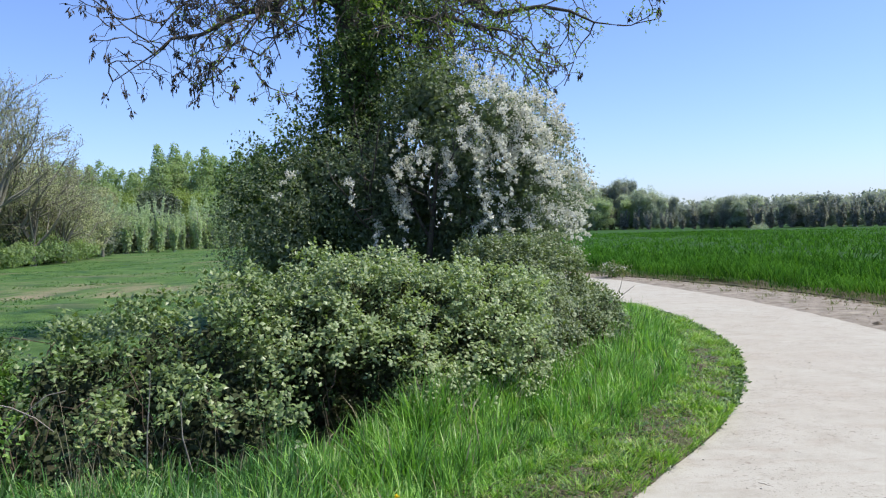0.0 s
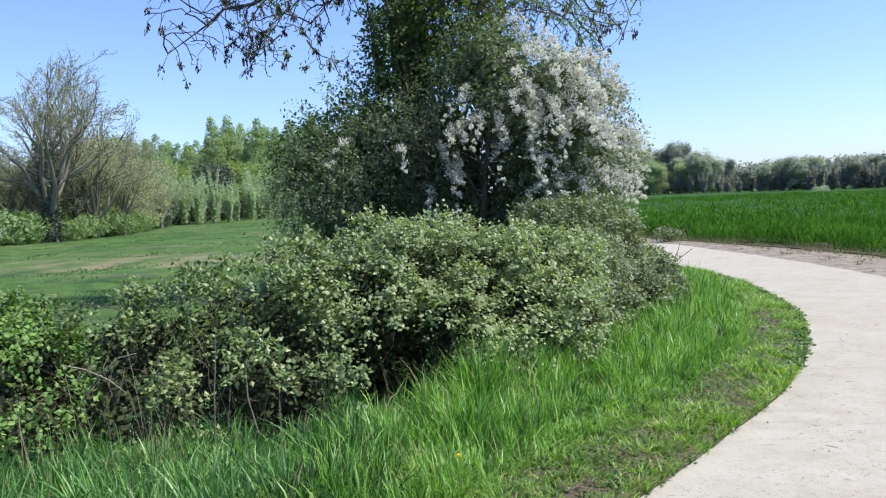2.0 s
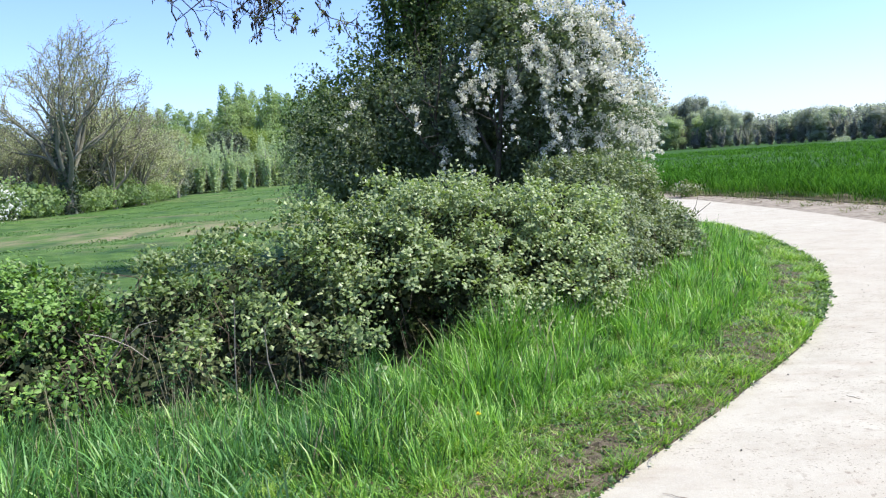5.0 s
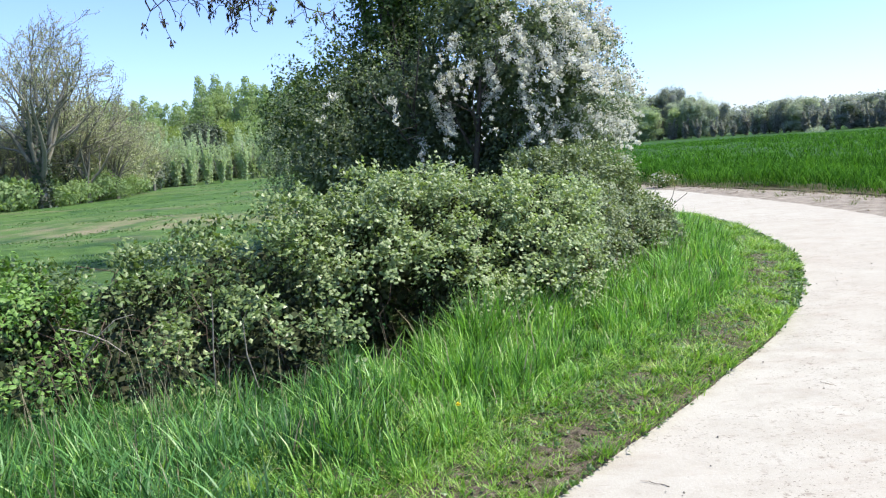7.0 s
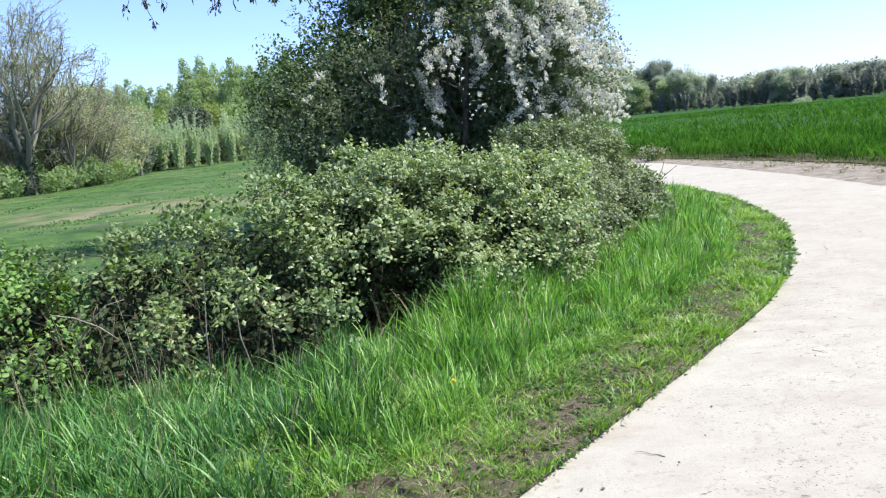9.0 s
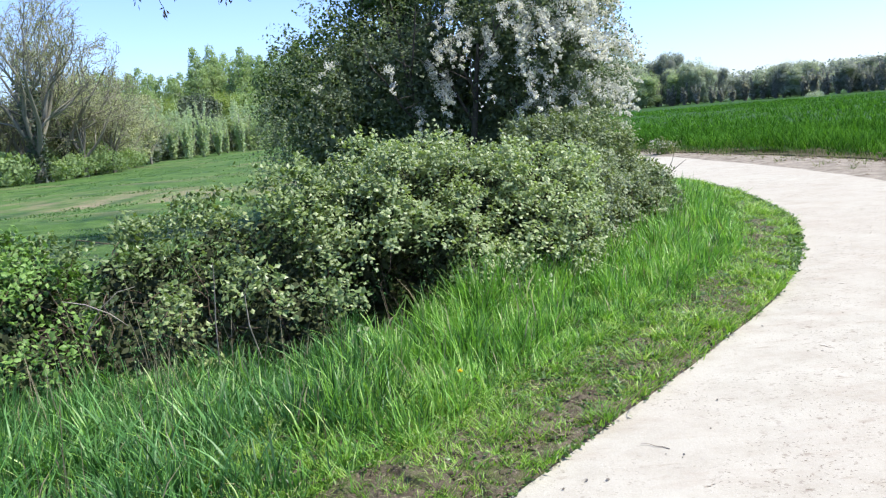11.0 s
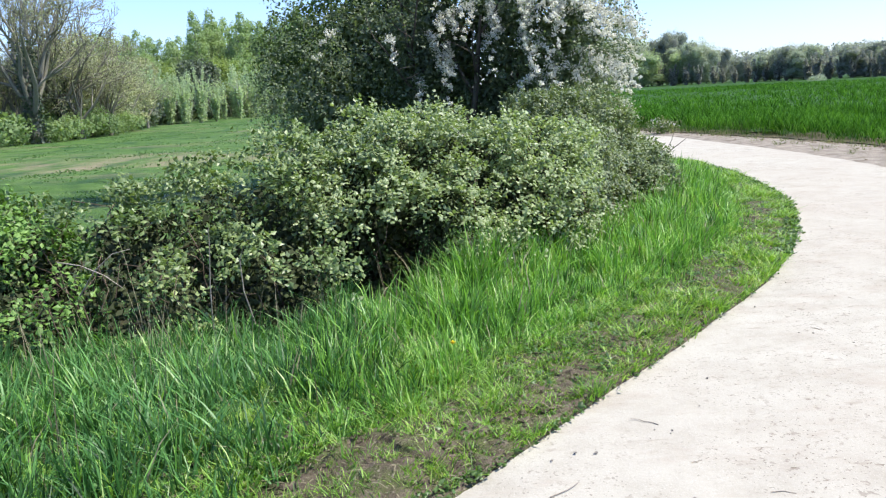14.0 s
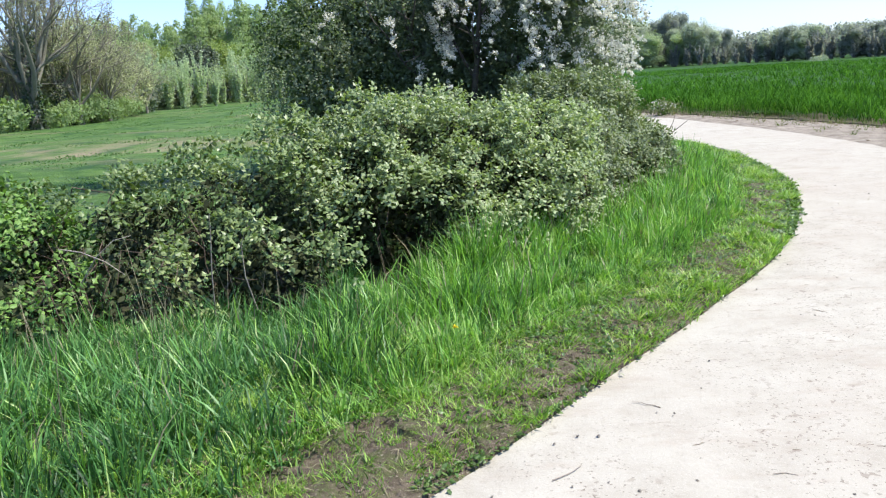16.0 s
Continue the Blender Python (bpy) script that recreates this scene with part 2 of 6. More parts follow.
def road_material():
    m, nt, b, out = mat_base("pale_limestone_track")
    big = tex(nt, 0.35, 3.0)
    mid = tex(nt, 3.0, 6.0, 0.7)
    fine = tex(nt, 60.0, 4.0, 0.7)
    grit = tex(nt, 190.0, 2.0)
    c = ramp(nt, mid, [(0.25, (0.272, 0.250, 0.200)), (0.5, (0.336, 0.318, 0.262)), (0.75, (0.376, 0.360, 0.302))])
    c = mixc(nt, ramp(nt, big, [(0.42, (0, 0, 0)), (0.68, (0.5, 0.5, 0.5))]), c, (0.305, 0.272, 0.220))
    c = mixc(nt, ramp(nt, fine, [(0.62, (0, 0, 0)), (0.76, (0.4, 0.4, 0.4))]), c, (0.22, 0.19, 0.15))
    c = mixc(nt, ramp(nt, grit, [(0.30, (0.3, 0.3, 0.3)), (0.45, (0, 0, 0))]), c, (0.49, 0.472, 0.415))
    streak = tex(nt, 1.6, 5.0, 0.7, (0.8, 2.4, 1.0))
    c = mixc(nt, ramp(nt, streak, [(0.54, (0, 0, 0)), (0.74, (0.62, 0.62, 0.62))]), c, (0.27, 0.225, 0.175))
    smudge = tex(nt, 7.0, 4.0, 0.65, (0.6, 2.0, 1.0))
    c = mixc(nt, ramp(nt, smudge, [(0.62, (0, 0, 0)), (0.70, (0.55, 0.55, 0.55))]), c, (0.235, 0.20, 0.155))
    drift = ramp(nt, tex(nt, 1.1, 3.0, 0.6), [(0.42, (0.1, 0.1, 0.1)), (0.6, (1, 1, 1))])
    fleck = tex(nt, 20.0, 3.0, 0.6)
    c = mixc(nt, mixc(nt, 1.0, drift, ramp(nt, fleck, [(0.615, (0, 0, 0)), (0.66, (0.7, 0.7, 0.7))]), "MULTIPLY"), c, (0.19, 0.16, 0.125))
    speck = tex(nt, 62.0, 2.0, 0.5)
    c = mixc(nt, mixc(nt, 1.0, drift, ramp(nt, speck, [(0.64, (0, 0, 0)), (0.68, (0.85, 0.85, 0.85))]), "MULTIPLY"), c, (0.13, 0.105, 0.08))
    nt.links.new(c, b.inputs["Base Color"])
    b.inputs["Roughness"].default_value = 0.95
    b.inputs["Specular IOR Level"].default_value = 0.15
    h = node(nt, "ShaderNodeMath")
    h.operation = "MULTIPLY_ADD"
    nt.links.new(fine, h.inputs[0])
    h.inputs[1].default_value = 0.5
    nt.links.new(mid, h.inputs[2])
    bump(nt, b, h.outputs[0], 0.45, 0.015)
    return m


def soil_material(name, a, c_, scale=2.0, moss=None):
    m, nt, b, out = mat_base(name)
    f = tex(nt, scale, 8.0, 0.7)
    g = tex(nt, scale * 22, 4.0, 0.7)
    c = ramp(nt, f, [(0.3, a), (0.7, c_)])
    c = mixc(nt, ramp(nt, g, [(0.5, (0, 0, 0)), (0.75, (0.5, 0.5, 0.5))]), c, tuple(0.55 * v for v in a))
    if moss:
        c = mixc(nt, ramp(nt, tex(nt, 8.0, 6.0, 0.75), [(0.47, (0, 0, 0)), (0.58, (0.7, 0.7, 0.7))]), c, moss)
        c = mixc(nt, ramp(nt, tex(nt, 75.0, 3.0, 0.6), [(0.60, (0, 0, 0)), (0.70, (0.7, 0.7, 0.7))]), c, (0.33, 0.29, 0.22))
    nt.links.new(c, b.inputs["Base Color"])
    b.inputs["Roughness"].default_value = 0.85
    b.inputs["Specular IOR Level"].default_value = 0.15
    bump(nt, b, g, 0.7, 0.02)
    return m


def ground_material():
    """Meadow turf: drifts of green, thin places where the earth shows, one worn brown strip across the meadow."""
    m, nt, b, out = mat_base("meadow_ground")
    big = tex(nt, 0.12, 4.0, 0.6)
    mid = tex(nt, 1.6, 6.0, 0.7)
    fine = tex(nt, 18.0, 5.0, 0.75)
    green = ramp(nt, mid, [(0.28, (0.020, 0.050, 0.010)), (0.5, (0.052, 0.112, 0.020)), (0.72, (0.108, 0.180, 0.040))])
    green = mixc(nt, ramp(nt, fine, [(0.45, (0, 0, 0)), (0.75, (0.6, 0.6, 0.6))]), green, (0.028, 0.060, 0.012))
    green = mixc(nt, ramp(nt, big, [(0.45, (0, 0, 0)), (0.7, (0.6, 0.6, 0.6))]), green, (0.085, 0.150, 0.040))
    green = mixc(nt, ramp(nt, tex(nt, 0.5, 5.0, 0.65), [(0.5, (0, 0, 0)), (0.62, (0.85, 0.85, 0.85))]), green, (0.024, 0.066, 0.018))
    green = mixc(nt, ramp(nt, tex(nt, 0.9, 5.0, 0.7, (0.5, 1.6, 1.0)), [(0.56, (0, 0, 0)), (0.70, (0.7, 0.7, 0.7))]), green, (0.130, 0.190, 0.060))
    earth = ramp(nt, fine, [(0.3, (0.020, 0.018, 0.011)), (0.7, (0.070, 0.058, 0.036))])
    # strip: a band about the line y = 24.6 + 0.16 x in the meadow, with a wandering edge
    g = nt.nodes.new("ShaderNodeTexCoord")
    sep = nt.nodes.new("ShaderNodeSeparateXYZ")
    nt.links.new(g.outputs["Object"], sep.inputs[0])

    def math_(op, a, c):
        n = nt.nodes.new("ShaderNodeMath")
        n.operation = op
        for i, v in enumerate((a, c)):
            if hasattr(v, "is_output"):
                nt.links.new(v, n.inputs[i])
            else:
                n.inputs[i].default_value = v
        return n.outputs[0]
    across = math_("SUBTRACT", math_("SUBTRACT", sep.outputs["Y"], 25.0), math_("MULTIPLY", sep.outputs["X"], 0.29))
    wob = math_("MULTIPLY", math_("SUBTRACT", tex(nt, 0.35, 5.0, 0.65, (0.5, 1.4, 1.0)), 0.5), 10.0)
    dist = math_("ABSOLUTE", math_("ADD", across, wob), 0.0)
    band = ramp(nt, math_("MULTIPLY", dist, 0.17), [(0.20, (0.75, 0.75, 0.75)), (0.72, (0, 0, 0))])
    only = ramp(nt, math_("MULTIPLY", math_("ADD", sep.outputs["X"], 40.0), 0.025), [(0.85, (1, 1, 1)), (0.98, (0, 0, 0))])
    band = mixc(nt, 1.0, band, only, "MULTIPLY")
    band = mixc(nt, 1.0, band, ramp(nt, tex(nt, 0.5, 6.0, 0.7, (1.5, 0.45, 1.0)), [(0.42, (0.02, 0.02, 0.02)), (0.62, (1, 1, 1))]), "MULTIPLY")
    patchy = tex(nt, 0.22, 5.0, 0.7, (0.6, 1.5, 1.0))
    green = mixc(nt, ramp(nt, patchy, [(0.52, (0, 0, 0)), (0.66, (0.6, 0.6, 0.6))]), green, (0.165, 0.150, 0.085))
    c = mixc(nt, band, green, mixc(nt, 0.8, earth, (0.30, 0.235, 0.155)))
    # bare earth among the verge grass
    near = ramp(nt, math_("MULTIPLY", sep.outputs["Y"], 0.05), [(0.36, (1, 1, 1)), (0.42, (0, 0, 0))])
    bare = mixc(nt, 1.0, near, ramp(nt, tex(nt, 1.3, 4.0, 0.6), [(0.40, (0.35, 0.35, 0.35)), (0.58, (0.85, 0.85, 0.85))]), "MULTIPLY")
    c = mixc(nt, bare, c, earth)
    nt.links.new(c, b.inputs["Base Color"])
    b.inputs["Roughness"].default_value = 0.9
    b.inputs["Specular IOR Level"].default_value = 0.2
    hh = math_("ADD", fine, math_("MULTIPLY", mid, 2.0))
    bump(nt, b, hh, 0.8, 0.05)
    return m


M_ROAD = road_material()
M_GROUND = ground_material()
M_SOIL = soil_material("dry_stony_soil", (0.110, 0.092, 0.066), (0.34, 0.30, 0.238), 3.0)
M_CLOD = soil_material("field_clod", (0.085, 0.068, 0.045), (0.26, 0.215, 0.155), 5.0)
M_MUD = soil_material("trodden_earth", (0.046, 0.036, 0.023), (0.185, 0.150, 0.106), 13.0, (0.080, 0.100, 0.030))
M_STONE = soil_material("pebble_stone", (0.18, 0.158, 0.128), (0.36, 0.33, 0.28), 9.0)
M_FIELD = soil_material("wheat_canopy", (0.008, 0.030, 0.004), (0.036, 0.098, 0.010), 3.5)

# ---------------------------------------------------------------- mesh helpers
rng = np.random.default_rng(7)


def unit(v):
    return v / np.maximum(np.linalg.norm(v, axis=-1, keepdims=True), 1e-9)


WAVES = [(unit(rng.normal(size=3)), rng.uniform(0, 6.28), rng.uniform(0.6, 1.7)) for _ in range(14)]


def wave_noise(p, scale):
    """Smooth noise of points, about -1 to 1."""
    s = np.zeros(len(p))
    for d, ph, k in WAVES:
        s += np.sin(p @ d * scale * k * 2 + ph + 0.8 * np.sin(p @ d[[1, 2, 0]] * scale * 1.3))
    return s / 5.0


def flat_mesh(name, verts, faces, material, smooth=False):
    """A mesh from arrays: verts (n, 3), faces (m, 3) or (m, 4), or a list of such."""
    groups = faces if isinstance(faces, list) else [faces]
    groups = [np.asarray(f, dtype=np.int32) for f in groups if len(f)]
    me = bpy.data.meshes.new(name)
    me.vertices.add(len(verts))
    me.vertices.foreach_set("co", np.asarray(verts, dtype=np.float32).ravel())
    loops = np.concatenate([g.ravel() for g in groups])
    totals = np.concatenate([np.full(len(g), g.shape[1], np.int32) for g in groups])
    me.loops.add(len(loops))
    me.loops.foreach_set("vertex_index", loops)
    me.polygons.add(len(totals))
    me.polygons.foreach_set("loop_start", np.concatenate([[0], np.cumsum(totals)[:-1]]).astype(np.int32))
    me.polygons.foreach_set("loop_total", totals)
    me.polygons.foreach_set("use_smooth", np.full(len(totals), bool(smooth)))
    me.update(calc_edges=True)
    me.materials.append(material)
    return me


def part(name, me, parent, label="", kind=""):
    """Link a mesh as one object under a thing or a part."""
    ob = new(name, me)
    ob.parent = parent
    return tagged(ob, label, kind=kind)


def thing(name, at, label, category, group="", kind=""):
    ob = new(name)
    ob.empty_display_size = 0.2
    ob.location = at
    return tagged(ob, label, category, group, kind)


def leaf_geo(P, D, N, L, W, fold=0.12, droop=0.1, simple=False):
    """Leaves at P growing along D, facing N, of length L and width W."""
    D = unit(D)
    N = unit(N - D * np.sum(N * D, axis=1, keepdims=True))
    S = np.cross(D, N)
    L, W = np.reshape(L, (-1, 1)), np.reshape(W, (-1, 1))
    n = len(P)
    i = np.arange(n)[:, None]
    if simple:
        v = np.stack([P, P + D * L * 0.5 + S * W / 2 - N * W * fold, P + D * L - N * L * droop, P + D * L * 0.5 - S * W / 2 - N * W * fold], 1)
        return v.reshape(-1, 3), i * 4 + np.array([[0, 1, 2, 3]])
    v = np.stack([P, P + D * L * 0.42 + S * W / 2 - N * W * fold, P + D * L * 0.5,
                  P + D * L * 0.42 - S * W / 2 - N * W * fold, P + D * L - N * L * droop], 1)
    f = np.concatenate([i * 5 + np.array([[0, 1, 2]]), i * 5 + np.array([[0, 2, 3]]),
                        i * 5 + np.array([[1, 4, 2]]), i * 5 + np.array([[2, 4, 3]])])
    return v.reshape(-1, 3), f


def blade_geo(P, height, width, lean, bend, segs=3, way=None):
    """Grass blades rooted at P, tapering, each leaning and bending its own way."""
    n = len(P)
    a = rng.uniform(0, 6.283, n)
    side = np.stack([np.cos(a), np.sin(a), np.zeros(n)], 1)
    b = rng.uniform(0, 6.283, n) if way is None else way
    out = np.stack([np.cos(b), np.sin(b), np.zeros(n)], 1)
    if way is not None:
        side = np.stack([-np.sin(b), np.cos(b), np.zeros(n)], 1) + 0.7 * rng.normal(size=(n, 1)) * out
        side = unit(side)
    rows = []
    for k in range(segs + 1):
        s = k / segs
        c = P + np.outer(height * s * (1 - 0.35 * bend * s * s), [0, 0, 1]) + out * (height * (lean * s + bend * 0.7 * s * s))[:, None]
        w = (width * (1 - s) ** 0.6)[:, None] / 2
        if k < segs:
            rows += [c - side * w, c + side * w]
        else:
            rows += [c]
    per = 2 * segs + 1
    v = np.stack(rows, 1).reshape(-1, 3)
    i = np.arange(n)[:, None] * per
    quads = [i + np.array([[2 * k, 2 * k + 1, 2 * k + 3, 2 * k + 2]]) for k in range(segs - 1)]
    tris = i + np.array([[2 * segs - 2, 2 * segs - 1, 2 * segs]])
    return v, ([np.concatenate(quads)] if quads else []) + [tris]


def tube_geo(lines, sides=5):
    """Tapered tubes along lines of (points, radii)."""
    V, F, base = [], [], 0
    for pts, rad in lines:
        pts = np.asarray(pts, float)
        k = len(pts)
        t = unit(np.gradient(pts, axis=0))
        ref = np.where(np.abs(t[:, 2:3]) > 0.9, [[1.0, 0, 0]], [[0, 0, 1.0]])
        u = unit(np.cross(t, ref))
        w = np.cross(t, u)
        ang = np.arange(sides) * 2 * np.pi / sides
        ring = pts[:, None] + np.asarray(rad)[:, None, None] * (np.cos(ang)[None, :, None] * u[:, None] + np.sin(ang)[None, :, None] * w[:, None])
        V.append(ring.reshape(-1, 3))
        r, s = np.meshgrid(np.arange(k - 1), np.arange(sides), indexing="ij")
        s2 = (s + 1) % sides
        F.append(np.stack([base + r * sides + s, base + r * sides + s2, base + (r + 1) * sides + s2, base + (r + 1) * sides + s], -1).reshape(-1, 4))
        base += k * sides
    return np.concatenate(V), np.concatenate(F)


def grow(start, heading, length, radius, level, out, tips, spread=0.8, kids=4, wander=0.18, pull=0.0, shrink=0.55, first=0.3):
    """A limb and its branches, level by level. pull: upward (or, below 0, drooping) tendency."""
    k = 7 if level > 1 else 5
    p, d = np.array(start, float), unit(np.array(heading, float))
    pts, dirs = [p.copy()], [d.copy()]
    for _ in range(k - 1):
        d = unit(d + rng.normal(size=3) * wander + np.array([0, 0, pull]))
        p = p + d * length / (k - 1)
        pts.append(p.copy())
        dirs.append(d.copy())
    rad = radius * (1 - 0.75 * np.linspace(0, 1, k))
    out.append((level, np.array(pts), rad))
    if level == 0:
        tips.append((np.array(pts), d))
        return
    for c in range(kids):
        f = first + (1 - first) * (c + rng.uniform(0.2, 0.9)) / kids
        i = min(int(f * (k - 1)), k - 2)
        q = pts[i] + (pts[i + 1] - pts[i]) * (f * (k - 1) - i)
        side = unit(np.cross(dirs[i], rng.normal(size=3)))
        grow(q, dirs[i] * (1 - 0.45 * spread) + side * spread, length * shrink * rng.uniform(0.75, 1.2) * (1.15 - 0.4 * f), rad[i] * 0.6,
             level - 1, out, tips, spread, kids, wander, pull, shrink, first)


def in_ells(p, ells, skip=-1):
    best = np.full(len(p), 9.0)
    for j, e in enumerate(ells):
        if j != skip:
            best = np.minimum(best, np.linalg.norm((p - np.array(e[:3])) / np.array(e[3:]), axis=1))
    return best


def shell(ells, n, deep=0.25, rough=0.10, floor=0.03, low=-0.35):
    """Points in the outer layer of a lumpy mass of ellipsoids, with the outward way at each."""
    area = np.array([(e[3] * e[4] + e[4] * e[5] + e[3] * e[5]) for e in ells])
    out_p, out_n = [], []
    for j, e in enumerate(ells):
        m = int(n * 1.7 * area[j] / area.sum())
        d = unit(rng.normal(size=(m, 3)))
        d = d[d[:, 2] > low]
        s = 1 - deep * np.abs(rng.normal(size=len(d))) * 0.6
        c, r = np.array(e[:3]), np.array(e[3:])
        p = c + d * r
        s = s + rough * wave_noise(p, 1.1) + 0.5 * rough * wave_noise(p + 7, 3.1)
        p = c + d * r * s[:, None]
        ok = (p[:, 2] > floor) & (in_ells(p, ells, j) > 0.93)
        out_p.append(p[ok])
        out_n.append(unit(d / r)[ok])
    p, nn = np.concatenate(out_p), np.concatenate(out_n)
    pick = rng.permutation(len(p))[:n]
    return p[pick], nn[pick]


def sprig_leaves(p, nn, count, length, L, W, rise=0.25, up=0.7, out=0.6, chaos=0.6):
    """Sprigs from p: leaves set alternately along a short shoot."""
    m = len(p)
    d = unit(nn * out + rng.normal(size=(m, 3)) * chaos + np.array([0, 0, rise]))
    s = unit(np.cross(d, rng.normal(size=(m, 3))))
    ln = length * rng.uniform(0.5, 1.4, m)
    P, D, N = [], [], []
    for k in range(count):
        f = (k + 0.5) / count
        q = p + d * (ln * f)[:, None] - np.outer(ln * f * f * 0.25, [0, 0, 1])
        sg = 1 if k % 2 else -1
        P.append(q)
        D.append(unit(d * 0.55 + s * sg * 0.9 + rng.normal(size=(m, 3)) * 0.35))
        N.append(unit(np.array([0, 0, up]) + nn * 0.6 + rng.normal(size=(m, 3)) * 0.34))
    P, D, N = np.concatenate(P), np.concatenate(D), np.concatenate(N)
    k = rng.uniform(0.6, 1.25, len(P))
    return P, D, N, L * k, W * k


def spline(pts, per=10):
    """A smooth line through points of the plan."""
    p = np.array(pts, float)
    p = np.vstack([2 * p[0] - p[1], p, 2 * p[-1] - p[-2]])
    res = []
    for i in range(1, len(p) - 2):
        t = np.linspace(0, 1, per, endpoint=False)[:, None]
        a, b, c, d = p[i - 1:i + 3]
        res.append(0.5 * (2 * b + (c - a) * t + (2 * a - 5 * b + 4 * c - d) * t ** 2 + (3 * b - a - 3 * c + d) * t ** 3))
    return np.vstack(res + [p[-2:-1]])


def to_line(xy, line):
    """Signed distance of points from a line of the plan: positive to its left."""
    best, sign = np.full(len(xy), 1e9), np.ones(len(xy))
    for a, b in zip(line[:-1], line[1:]):
        ab = b - a
        t = np.clip(((xy - a) @ ab) / (ab @ ab), 0, 1)
        v = xy - (a + t[:, None] * ab)
        dist = np.hypot(v[:, 0], v[:, 1])
        cr = ab[0] * (xy[:, 1] - a[1]) - ab[1] * (xy[:, 0] - a[0])
        m = dist < best
        best[m], sign[m] = dist[m], np.where(cr[m] >= 0, 1.0, -1.0)
    return best * sign


# ---------------------------------------------------------------- plan of the track
INNER = spline([(-14, -9.5), (-8, -4.6), (-4, -1.2), (-1.6, 1.15), (-0.33, 2.62), (0.34, 3.50), (1.22, 4.67), (2.34, 6.35), (3.27, 8.56), (3.70, 10.4), (3.86, 12.8), (3.70, 15.5), (3.0, 19.0), (1.2, 23.5), (-2, 28.5), (-8, 35)])
OUTER = spline([(-11, -12.5), (-5.4, -7.2), (-1.6, -3.6), (0.9, -0.9), (2.3, 0.9), (3.3, 2.4), (4.3, 4.2), (5.2, 6.3), (5.9, 8.6), (6.2, 10.6), (6.27, 12.6), (6.16, 15.4), (5.75, 18.5), (5.0, 22.3), (2.0, 27.5), (-5, 35.5)])
CROP = spline([(-7, -16), (0, -9), (3.6, -4.5), (5.6, -1.0), (6.6, 2.5), (7.3, 6.5), (7.75, 10), (7.9, 13), (7.75, 15.7), (7.24, 18.1), (6.36, 20.6), (5.42, 23.2), (3.2, 28.2), (-0.5, 34), (-5.5, 39.5), (-10, 43.5)])

OUTER_T = np.gradient(OUTER, axis=0)
OUTER_IN = OUTER - np.stack([OUTER_T[:, 1], -OUTER_T[:, 0]], 1) / np.hypot(*OUTER_T.T)[:, None] * 0.2
CROP_T = np.gradient(CROP, axis=0)
CROP_A = CROP + np.stack([CROP_T[:, 1], -CROP_T[:, 0]], 1) / np.hypot(*CROP_T.T)[:, None] * 0.12
CROP_B = CROP + np.stack([CROP_T[:, 1], -CROP_T[:, 0]], 1) / np.hypot(*CROP_T.T)[:, None] * 3.2
CROP_IN = CROP + np.stack([CROP_T[:, 1], -CROP_T[:, 0]], 1) / np.hypot(*CROP_T.T)[:, None] * 0.55


def sstep(a, b, x):
    t = np.clip((x - a) / (b - a), 0, 1)
    return t * t * (3 - 2 * t)


def ground_z(x, y):
    """Height of the ground sheet: sunk under the track, a low bank towards the shrubs, slight unevenness."""
    x, y = np.asarray(x, float), np.asarray(y, float)
    z = np.zeros(len(x))
    near = (np.abs(x) < 60) & (y > -40) & (y < 80)
    xy = np.stack([x, y], 1)
    din, dcr = np.full(len(x), 50.0), np.full(len(x), -50.0)
    din[near] = to_line(xy[near], INNER)
    dcr[near] = to_line(xy[near], CROP)
    p = np.stack([x, y, 0 * x], 1)
    rough = 0.018 * wave_noise(p, 2.2) + 0.012 * wave_noise(p, 6.0)
    fade = np.exp(-np.hypot(x, y - 5) / 40)
    bank = -0.06 + 0.045 * sstep(-0.55, -0.12, din) + 0.045 * sstep(0.02, 0.30, din) + 0.07 * sstep(0.3, 1.6, din)
    inside = sstep(0.02, 0.3, din)
    z = np.where(din > -0.6, bank + rough * inside, -0.06)
    field = sstep(-0.1, 0.3, -dcr) * (dcr < 0)
    z = np.where((dcr < 0) & near & (din < 0), -0.06 + 0.06 * field, z)
    z = np.where(near, z, 0.03)
    lumpy = sstep(11, 16, y) * sstep(-1.5, -4, x) * (y < 90)
    return z + 0.05 * wave_noise(p, 0.12) * (1 - fade) * (np.hypot(x, y) < 400) + 0.05 * wave_noise(p, 0.45) * lumpy


# ---------------------------------------------------------------- ground, track, verge
def build_ground():
    n, k = 290, 7.4
    u = np.linspace(-1, 1, n)
    g = 2600 * np.sinh(k * u) / np.sinh(k)
    X, Y = np.meshgrid(g + 0.6, g + 5.0, indexing="ij")
    x, y = X.ravel(), Y.ravel()
    v = np.stack([x, y, ground_z(x, y)], 1)
    i, j = np.meshgrid(np.arange(n - 1), np.arange(n - 1), indexing="ij")
    a = (i * n + j).ravel()
    ob = new("ground", flat_mesh("ground", v, np.stack([a, a + n, a + n + 1, a + 1], 1), M_GROUND, True))
    tagged(ob, "flat green meadow ground with a worn brown strip", "ground", kind="structure")


